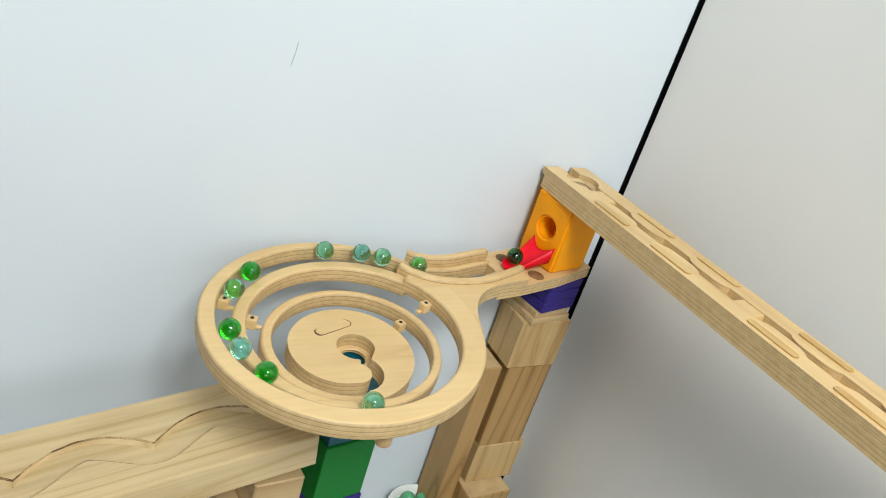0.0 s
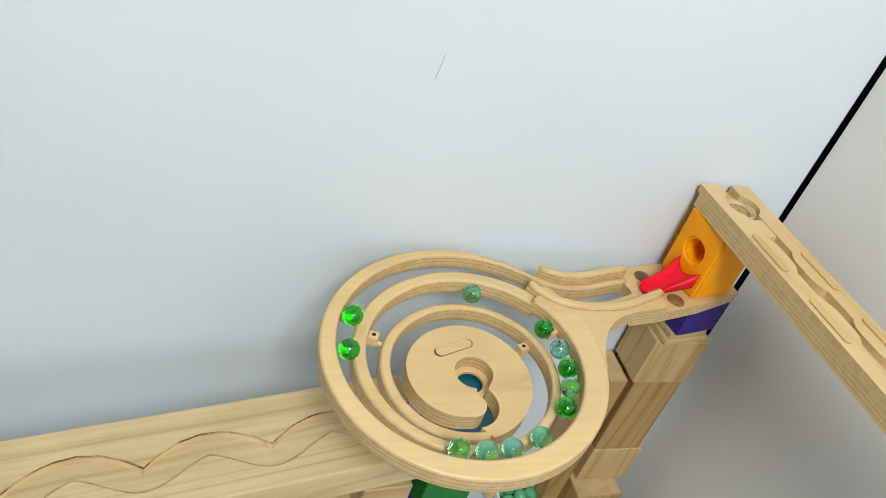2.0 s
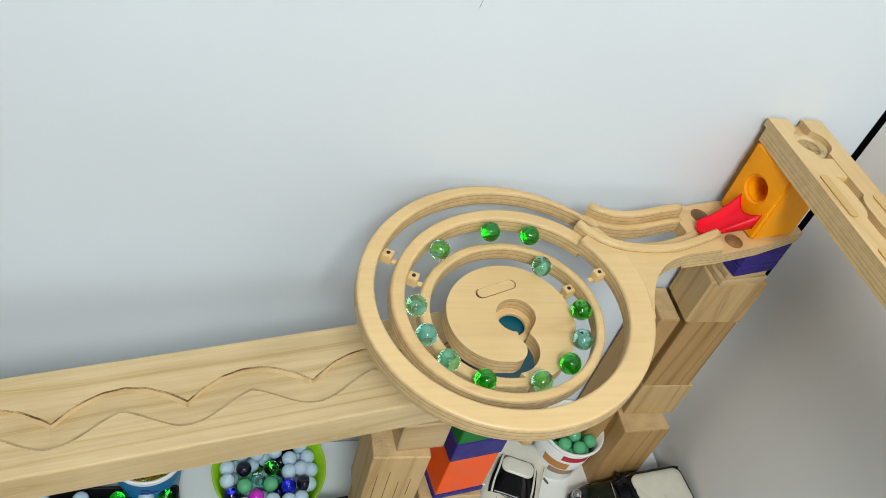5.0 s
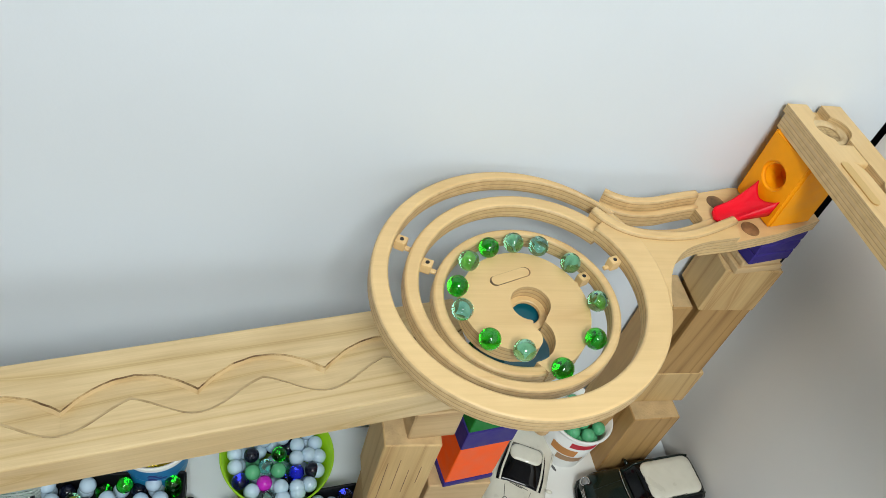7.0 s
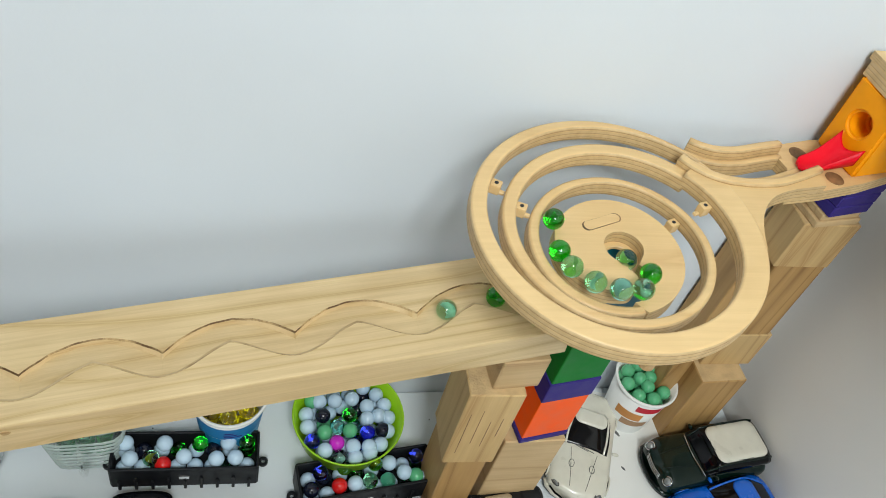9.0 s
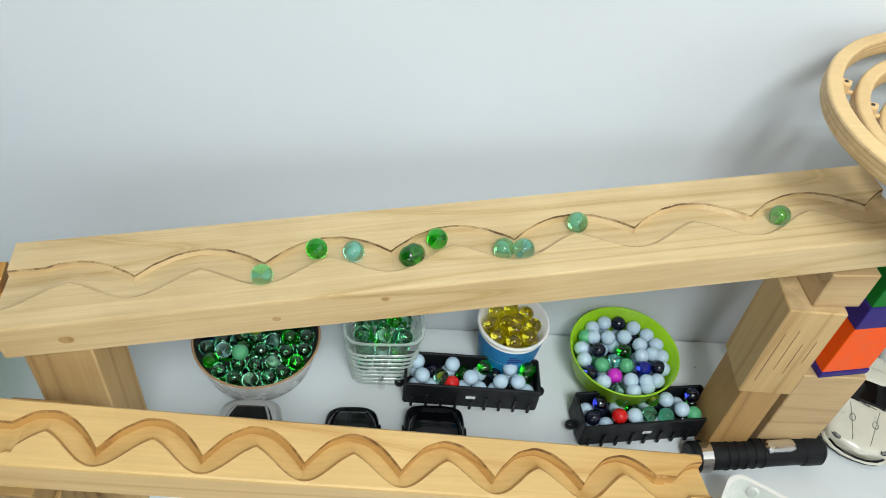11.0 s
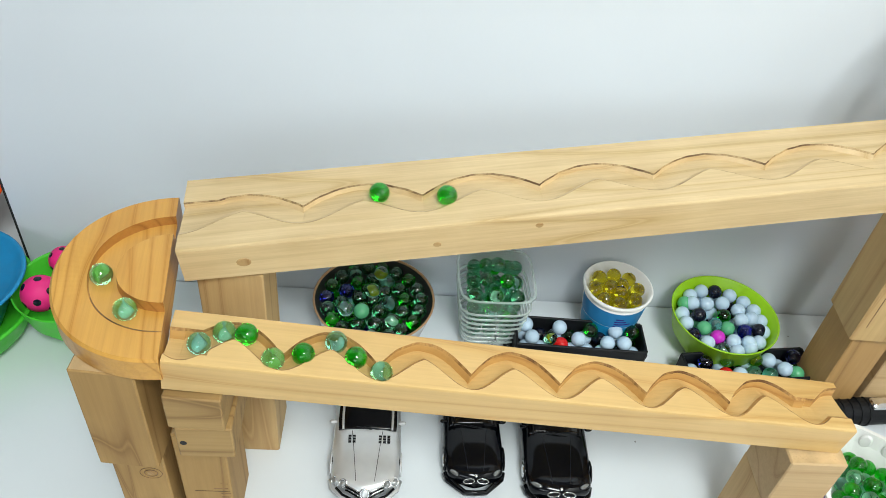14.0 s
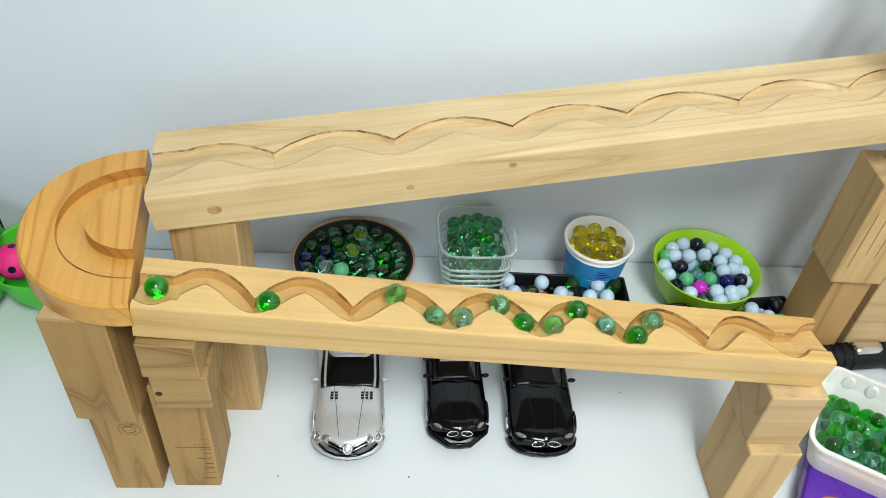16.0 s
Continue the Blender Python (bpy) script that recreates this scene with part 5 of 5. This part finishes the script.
silver = toy_car("silver_car", "silver metallic toy sports coupe parked on the table", pose(-0.0385, 0.399, 0, 0, 0, 1), 0.150, 0.067, SILVER, sport, sport_cab, bow=0.008, lamps="twin", grille="chrome")
for k, count in ((-1, 2), (1, 3)):
    for i in range(count):
        for j in range(3):
            x, y = k * (0.0125 + i * 0.0042), -0.0325 + j * 0.0032
            part("vent", box_bm(x - 0.0014, x + 0.0014, y, y + 0.0016, 0.0280, 0.0297), BLACKP, silver)
black1 = toy_car("black_coupe", "glossy black toy coupe parked on the table", pose(0.0655, 0.404, 0, 0, 0, 2), 0.132, 0.058, CARBLACK, sport, saloon_cab, bow=0.004, grille="ovals", chin=0.035)
part("sun_strip", rot(box_bm(-0.016, 0.016, -0.003, 0.003, 0, 0.0006), pose(0, 0.0035, 0.0425, 33, 0, 0)), CERAMIC, black1, "pale sticker across the windscreen")
part("text_bar", rot(box_bm(-0.010, 0.010, -0.0008, 0.0008, 0, 0.0004), pose(0, 0.0033, 0.0432, 33, 0, 0)), BLACKP, black1, "unreadable sticker print")
toy_car("black_saloon", "glossy black toy saloon parked on the table", pose(0.1485, 0.400, 0, 0, 0, 0), 0.150, 0.065, CARBLACK, saloon, saloon_cab, bow=0.004, lamps="corner", grille="ovals")
toy_car("cream_sports_car", "worn cream white toy sports car beside the pillar", pose(0.6380, 0.5120, 0, 0, 0, -24), 0.138, 0.072, CARWHITE, sport, cream_cab, bow=0.006)
hatch_b = [(-0.50, 0.32, 0.008, 0.024), (-0.47, 0.44, 0.007, 0.030), (-0.40, 0.49, 0.006, 0.0335), (-0.25, 0.50, 0.006, 0.035), (-0.10, 0.50, 0.006, 0.036), (0.20, 0.50, 0.006, 0.036), (0.40, 0.49, 0.006, 0.036), (0.47, 0.46, 0.007, 0.034), (0.50, 0.40, 0.010, 0.028)]
hatch_c = [(-0.14, 0.41, 0.033, 0.036), (-0.07, 0.44, 0.033, 0.046), (-0.01, 0.445, 0.033, 0.0525), (0.42, 0.44, 0.033, 0.0525), (0.46, 0.41, 0.033, 0.045), (0.48, 0.38, 0.033, 0.036)]
toy_car("dark_green_hatchback", "dark green toy hatchback with a white roof", pose(0.7890, 0.4850, 0, 0, 0, -83), 0.146, 0.068, CARGREEN, hatch_b, hatch_c, CARWHITE, bow=0.003, lamps="round", grille="bars")
toy_car("blue_sports_car", "bright blue toy sports car beside the hatchback", pose(0.7920, 0.4200, 0, 0, 0, -80), 0.130, 0.066, CARBLUE, sport, sport_cab, bow=0.007)

# black torch-like toy with a metal clip
torch = thing("black_toy_barrel", "black plastic toy barrel with a silver clip lying on the table", "toy", at=pose(0.4900, 0.4390, 0.018, 0, 0, 6))
part("barrel", rot(lathe_bm([(0, -0.075), (0.014, -0.075), (0.0165, -0.072), (0.0165, -0.058), (0.015, -0.056), (0.015, 0.050), (0.0165, 0.052), (0.0168, 0.072), (0.013, 0.076), (0, 0.076)], 28), pose(0, 0, 0, 0, 90, 0)), BLACKP, torch, smooth=False)
part("collar", rot(lathe_bm([(0.0152, -0.006), (0.0172, -0.006), (0.0172, 0.006), (0.0152, 0.006)], 28), pose(-0.060, 0, 0, 0, 90, 0)), CHROME, torch, "silver end collar")
part("clip", rot(loft_bm([round_rect(0.017, 0.0068, 0.0060, 0), round_rect(0.017, 0.0068, 0.0060, 0.004), round_rect(0.0150, 0.0050, 0.0045, 0.0058), round_rect(0.0105, 0.0030, 0.0026, 0.0064)]), pose(0.022, -0.002, 0.0135)), CHROME, torch, "silver clip")
for k in range(5):
    part("ridge", rot(lathe_bm([(0.0150, -0.001), (0.0160, -0.001), (0.0160, 0.001), (0.0150, 0.001)], 24), pose(-0.035 + k * 0.010, 0, 0, 0, 90, 0)), BLACKP, torch)

# purple box with a white tray of marbles
pbox = thing("purple_box", "purple plastic box with a yellow round lid under the white tray", "box", at=pose(0.464, 0.283, 0, 0, 0, -31))
part("body", box_bm(-0.068, 0.068, -0.060, 0.060, 0.0, 0.026, 0.006, 3), PURPLEB, pbox)
part("lid", rot(lathe_bm([(0, 0), (0.034, 0), (0.034, 0.0015), (0.030, 0.003), (0, 0.003)], 36), pose(-0.020, -0.058, 0.0262) @ Matrix.Diagonal((1, 0.5, 1, 1))), YELLOW, pbox, "round yellow disc")
TXX, TYY = 0.466, 0.309
tray = thing("white_tray", "white plastic tray of green marbles on the purple box", "tray", at=pose(TXX, TYY, 0.0265, 0, 0, -31))


part("shell", loft_bm([round_rect(0.060, 0.046, 0.014, 0.0), round_rect(0.066, 0.052, 0.016, 0.022), round_rect(0.068, 0.054, 0.016, 0.036), round_rect(0.0705, 0.0565, 0.017, 0.0365), round_rect(0.0705, 0.0565, 0.017, 0.039), round_rect(0.0665, 0.0525, 0.015, 0.039), round_rect(0.0645, 0.0505, 0.015, 0.022), round_rect(0.058, 0.044, 0.013, 0.003)]), PAPERW, tray, smooth=False)
for k in range(5):
    part("flute", rot(lathe_bm([(0, 0), (0.006, 0), (0.0045, 0.0016), (0, 0.002)], 14), pose(-0.044 + k * 0.022, 0.0505, 0.028, 90, 0, 0) @ Matrix.Diagonal((1, 1.6, 1, 1))), PAPERW, tray)
mt = pose(TXX, TYY, 0.0265, 0, 0, -31)
tk = ["clear", "deep", "aqua", "bottle", "green", "clear", "deep", "aqua"]
kk = 0
for zl, off in ((0.0115, 0.0), (0.0245, 0.008)):
    for ix in range(7):
        for iy in range(5):
            x, y = -0.050 + 0.0166 * ix + off * 0.6, -0.034 + 0.0168 * iy + off * 0.5
            if zl > 0.02 and (ix == 6 or iy == 4 or (ix + iy) % 5 == 4):
                continue
            p = mt @ Vector((x + random.uniform(-0.0004, 0.0004), y + random.uniform(-0.0004, 0.0004), zl))
            marble(tk[kk % len(tk)], p.x, p.y, p.z, "green marbles in the white tray")
            kk += 1

# bowls at the left end
small = thing("green_bowl", "bright green plastic bowl with balls in it", "bowl", at=pose(-0.363, 0.525, 0))
part("body", lathe_bm([(0, 0.001), (0.030, 0.001), (0.048, 0.030), (0.056, 0.062), (0.0568, 0.064), (0.0555, 0.0645), (0.054, 0.062), (0.046, 0.031), (0.029, 0.005), (0, 0.004)], 48), LEAF, small, smooth=True)


def spotted_ball(x, y, z, r, label):
    ob = finish("rubber_ball", ball_bm(r, 4), PINKB, True)
    ob.matrix_basis = pose(x, y, z, 20, 30, 0)
    tagged(ob, label, "ball", "rubber balls")
    for k in range(14):
        zz = 1 - 2 * (k + 0.5) / 14
        a = k * 2.39996
        d = Vector((math.sqrt(1 - zz * zz) * math.cos(a), math.sqrt(1 - zz * zz) * math.sin(a), zz))
        bm = lathe_bm([(0, 0.0004), (r * 0.20, -0.0001), (r * 0.20, -0.0012), (0, -0.001)], 14)
        bmesh.ops.transform(bm, matrix=Matrix.Translation(d * r * 0.993) @ d.to_track_quat("Z", "Y").to_matrix().to_4x4(), verts=bm.verts)
        part("spot", bm, M_BLACK, ob, "round black spot")
    return ob


spotted_ball(-0.387, 0.509, 0.062, 0.0195, "pink rubber ball with black spots in the green bowl")
spotted_ball(-0.378, 0.556, 0.066, 0.0155, "small dark pink spotted ball in the green bowl")
spotted_ball(-0.348, 0.511, 0.034, 0.0165, "pink rubber ball lying low in the green bowl")
dish = thing("green_dish", "wide bright green plastic dish on the table", "bowl", at=pose(-0.490, 0.505, 0))
part("body", lathe_bm([(0, 0.001), (0.060, 0.001), (0.078, 0.014), (0.090, 0.045), (0.0935, 0.046), (0.0935, 0.049), (0.088, 0.048), (0.075, 0.017), (0.058, 0.006), (0, 0.004)], 56), LEAF, dish, smooth=True)
blue = thing("blue_dish", "sky blue plastic dish standing in the green dish", "bowl", at=pose(-0.484, 0.508, 0.005))
part("body", lathe_bm([(0, 0.0), (0.040, 0.0), (0.050, 0.02), (0.066, 0.055), (0.079, 0.070), (0.082, 0.073), (0.080, 0.0752), (0.076, 0.072), (0.064, 0.062), (0, 0.059)], 56), SKY, blue, smooth=True)
red_d = thing("orange_dish", "orange plastic dish on a stand behind the blue dish", "bowl", at=pose(-0.528, 0.615, 0))
part("stem", lathe_bm([(0, 0), (0.018, 0), (0.016, 0.01), (0.012, 0.05), (0.016, 0.08), (0, 0.08)], 40), ORANGE, red_d, smooth=True)
part("body", lathe_bm([(0, 0.0802), (0.045, 0.0802), (0.062, 0.090), (0.070, 0.104), (0.0725, 0.107), (0.069, 0.107), (0.058, 0.094), (0, 0.088)], 48), ORANGE, red_d, smooth=True)

# hair-thin scratch on the wall and specks on the table
scr = thing("wall_scratch", "thin grey pencil scratch on the white wall", "mark", at=pose(0.469, YB - 0.0006, 0.601, 0, 0, 0))
part("line", tube_bm([(-0.0015, 0, -0.0105), (0.0002, 0, 0.0), (0.0012, 0, 0.010)], 0.00022, 6), SCRATCH, scr)
for x, y in ((0.150, 0.560), (0.300, 0.470), (-0.10, 0.30), (0.02, 0.30), (0.46, 0.56), (0.24, 0.40)):
    sp = finish("table_speck", lathe_bm([(0, 0), (0.0009, 0), (0, 0.0004)], 7), SMUDGE)
    sp.matrix_basis = pose(x, y, 0.0002)
    tagged(sp, "tiny dark speck of dirt on the white table", "speck", "table specks")
# nail hole in the flat block, cracks in the post
nail = finish("nail_hole", rot(lathe_bm([(0, 0), (0.0028, 0), (0.0022, 0.0004), (0, 0.0005)], 12), pose(-0.1725, 0.2708, 0.1625, 90, 0, 0)), DARK)
tagged(nail, "dark rusty nail hole in the end of a block", "nail hole")


# ---- motion of the rolling marbles ----


def rolling(kind, label, keys):
    """keys: (seconds, metres along the way); a smooth monotone run between them, turning as it rolls."""
    ob = make_marble(kind)
    tagged(ob, label, "marble", "rolling marbles")
    ts = np.array([k[0] for k in keys])
    ss = np.array([k[1] for k in keys])
    d = np.diff(ss) / np.diff(ts)
    slope = np.concatenate([[d[0]], [0.0 if a * b <= 0 else 2 * a * b / (a + b) for a, b in zip(d, d[1:])], [d[-1]]])
    rows, turn_q, last = [], Euler((0.4, 0.9, keys[0][1] * 7)).to_quaternion(), None
    for f in range(0, 481, 2):
        t = f / FPS
        i = min(max(int(np.searchsorted(ts, t, side="right")) - 1, 0), len(d) - 1)
        h = ts[i + 1] - ts[i]
        u = min(1.0, max(0.0, (t - ts[i]) / h))
        s = ((2 * u ** 3 - 3 * u ** 2 + 1) * ss[i] + (u ** 3 - 2 * u ** 2 + u) * h * slope[i] + (-2 * u ** 3 + 3 * u ** 2) * ss[i + 1] + (u ** 3 - u ** 2) * h * slope[i + 1])
        p = Vector(on_way(float(s)))
        if last is not None and (p - last).length > 1e-6:
            step = p - last
            axis = Vector((0, 0, 1)).cross(step)
            if axis.length > 1e-7:
                turn_q = Matrix.Rotation(min(1.2, step.length / R), 3, axis.normalized()).to_quaternion() @ turn_q
        last = p
        rows.append((t, Matrix.Translation(p) @ turn_q.to_matrix().to_4x4()))
    walk(ob, rows)


def motions():
    rolling("clear", "pale green clear glass marble rolling down the run", [(0, 0.564), (0.5, 0.628), (1, 0.693), (1.5, 0.748), (2, 0.814), (2.5, 0.903), (3, 0.987), (3.5, 1.044), (4, 1.103), (6.5, 1.367), (7, 1.406), (7.5, 1.443), (9, 1.65), (9.5, 1.787), (10, 1.888), (10.2, 1.934), (12.4, 2.395), (12.5, 2.416), (13, 2.533), (13.5, 2.601), (14, 2.667), (14.5, 2.736), (15, 2.805), (15.5, 2.882), (16, 2.957)])
    rolling("green", "bright green glass marble rolling down the run", [(0, 0.485), (0.5, 0.561), (1, 0.626), (1.5, 0.689), (2, 0.744), (2.5, 0.809), (3, 0.894), (3.5, 0.972), (4, 1.041), (6.5, 1.331), (7, 1.38), (7.5, 1.419), (8, 1.452), (9, 1.602), (9.5, 1.749), (10, 1.856), (10.2, 1.895), (12.4, 2.354), (12.5, 2.376), (13, 2.497), (13.5, 2.576), (14, 2.644), (14.5, 2.714), (15, 2.785), (15.5, 2.858), (16, 2.933)])
    rolling("aqua", "clear aqua glass marble rolling down the run", [(0, 0.455), (0.5, 0.531), (1, 0.6), (1.5, 0.666), (2, 0.72), (2.5, 0.781), (3, 0.857), (3.5, 0.94), (4, 1.018), (6.5, 1.291), (7, 1.349), (7.5, 1.392), (8, 1.432), (8.5, 1.47), (9.5, 1.707), (10, 1.822), (10.2, 1.862), (12.4, 2.331), (12.5, 2.354), (13, 2.451), (13.5, 2.551), (14, 2.624), (14.5, 2.689), (15, 2.756), (15.5, 2.829), (16, 2.905)])
    rolling("green", "bright green glass marble rolling down the run", [(0, 0.433), (0.5, 0.51), (1, 0.582), (1.5, 0.641), (2, 0.699), (2.5, 0.751), (3, 0.816), (3.5, 0.888), (4, 0.982), (6.5, 1.267), (7, 1.327), (7.5, 1.373), (8, 1.413), (8.5, 1.446), (9.5, 1.675), (10, 1.795), (10.2, 1.834), (12.4, 2.281), (12.5, 2.322), (13, 2.411), (13.5, 2.517), (14, 2.596), (14.5, 2.666), (15, 2.732), (15.5, 2.802), (16, 2.88)])
    rolling("lime", "clear marble with a yellow swirl rolling down the run", [(0, 0.381), (0.5, 0.475), (1, 0.552), (1.5, 0.622), (2, 0.678), (2.5, 0.731), (3, 0.789), (3.5, 0.85), (4, 0.947), (6.5, 1.24), (7, 1.298), (7.5, 1.354), (8, 1.394), (8.5, 1.425), (9, 1.468), (9.5, 1.655), (10, 1.766), (10.2, 1.809), (12.4, 2.261), (12.5, 2.278), (13, 2.381), (13.5, 2.471), (14, 2.572), (14.5, 2.641), (15, 2.71), (15.5, 2.781), (16, 2.851)])
    rolling("green", "bright green glass marble rolling down the run", [(0, 0.351), (0.5, 0.457), (1, 0.534), (1.5, 0.6), (2, 0.655), (2.5, 0.703), (3, 0.754), (3.5, 0.807), (4, 0.89), (6.5, 1.221), (7, 1.274), (7.5, 1.335), (8, 1.375), (8.5, 1.405), (9, 1.442), (9.5, 1.583), (10, 1.733), (10.2, 1.789), (12.4, 2.217), (12.5, 2.237), (13, 2.352), (13.5, 2.455), (14, 2.543), (14.5, 2.619), (15, 2.688), (15.5, 2.753), (16, 2.824)])
    rolling("clear", "pale green clear glass marble rolling down the run", [(0, 0.27), (0.5, 0.366), (1, 0.465), (1.5, 0.544), (2, 0.614), (2.5, 0.679), (3, 0.734), (3.5, 0.787), (4, 0.86), (6.5, 1.2), (7, 1.251), (7.5, 1.311), (8, 1.358), (8.5, 1.387), (9, 1.422), (10, 1.695), (10.2, 1.735), (12.4, 2.192), (12.5, 2.212), (13, 2.33), (13.5, 2.437), (14, 2.526), (14.5, 2.591), (15, 2.667), (15.5, 2.729), (16, 2.801)])
    rolling("aqua", "clear aqua glass marble rolling down the run", [(0, 0.236), (0.5, 0.322), (1, 0.431), (1.5, 0.512), (2, 0.587), (2.5, 0.656), (3, 0.715), (3.5, 0.761), (4, 0.831), (6.5, 1.181), (7, 1.23), (7.5, 1.283), (8, 1.34), (8.5, 1.368), (9, 1.404), (9.5, 1.46), (10, 1.654), (10.2, 1.715), (12.4, 2.157), (12.5, 2.182), (13, 2.274), (13.5, 2.396), (14, 2.506), (14.5, 2.569), (15, 2.631), (15.5, 2.698), (16, 2.764)])
    rolling("clear", "pale green clear glass marble rolling down the run", [(0, 0.217), (0.5, 0.302), (1, 0.407), (1.5, 0.493), (2, 0.567), (2.5, 0.633), (3, 0.693), (3.5, 0.739), (4, 0.802), (6.5, 1.159), (7, 1.201), (7.5, 1.247), (8, 1.297), (8.5, 1.349), (9, 1.385), (9.5, 1.437), (10, 1.583), (10.2, 1.65), (12.4, 2.124), (12.5, 2.152), (13, 2.244), (13.5, 2.338), (14, 2.447), (14.5, 2.539), (15, 2.602), (15.5, 2.671), (16, 2.74)])
    rolling("lime", "clear marble with a yellow swirl rolling down the run", [(0, 0.182), (0.5, 0.267), (1, 0.367), (1.5, 0.469), (2, 0.547), (2.5, 0.609), (3, 0.661), (3.5, 0.7), (4, 0.749), (6.5, 1.107), (7, 1.16), (7.5, 1.208), (8, 1.258), (8.5, 1.316), (9, 1.365), (9.5, 1.412), (10, 1.453), (12.4, 2.035), (12.5, 2.061), (13, 2.187), (13.5, 2.323), (14, 2.404), (14.5, 2.499), (15, 2.575), (15.5, 2.634), (16, 2.704)])
    rolling("deep", "deep green glass marble at the tail of the run", [(0, 0.071), (0.5, 0.162), (1, 0.244), (1.5, 0.324), (2, 0.43), (2.5, 0.51), (3, 0.583), (3.5, 0.636), (4, 0.693), (6.5, 1.061), (7, 1.122), (7.5, 1.175), (8, 1.226), (8.5, 1.281), (9, 1.349), (9.5, 1.393), (10, 1.399), (10.2, 1.401), (12.4, 1.783), (12.5, 1.807), (13, 1.925), (13.5, 2.038), (14, 2.143), (14.5, 2.271), (15, 2.392), (15.5, 2.515), (16, 2.589)])
    rolling("deep", "deep green glass marble at the tail of the run", [(0, 0.0), (0.5, 0.114), (1, 0.21), (1.5, 0.291), (2, 0.395), (2.5, 0.486), (3, 0.565), (3.5, 0.617), (4, 0.67), (6.5, 1.016), (7, 1.079), (7.5, 1.138), (8, 1.187), (8.5, 1.238), (9, 1.316), (9.5, 1.374), (10, 1.381), (10.2, 1.382), (12.4, 1.745), (12.5, 1.776), (13, 1.877), (13.5, 1.958), (14, 2.083), (14.5, 2.201), (15, 2.325), (15.5, 2.406), (16, 2.497)])


motions()
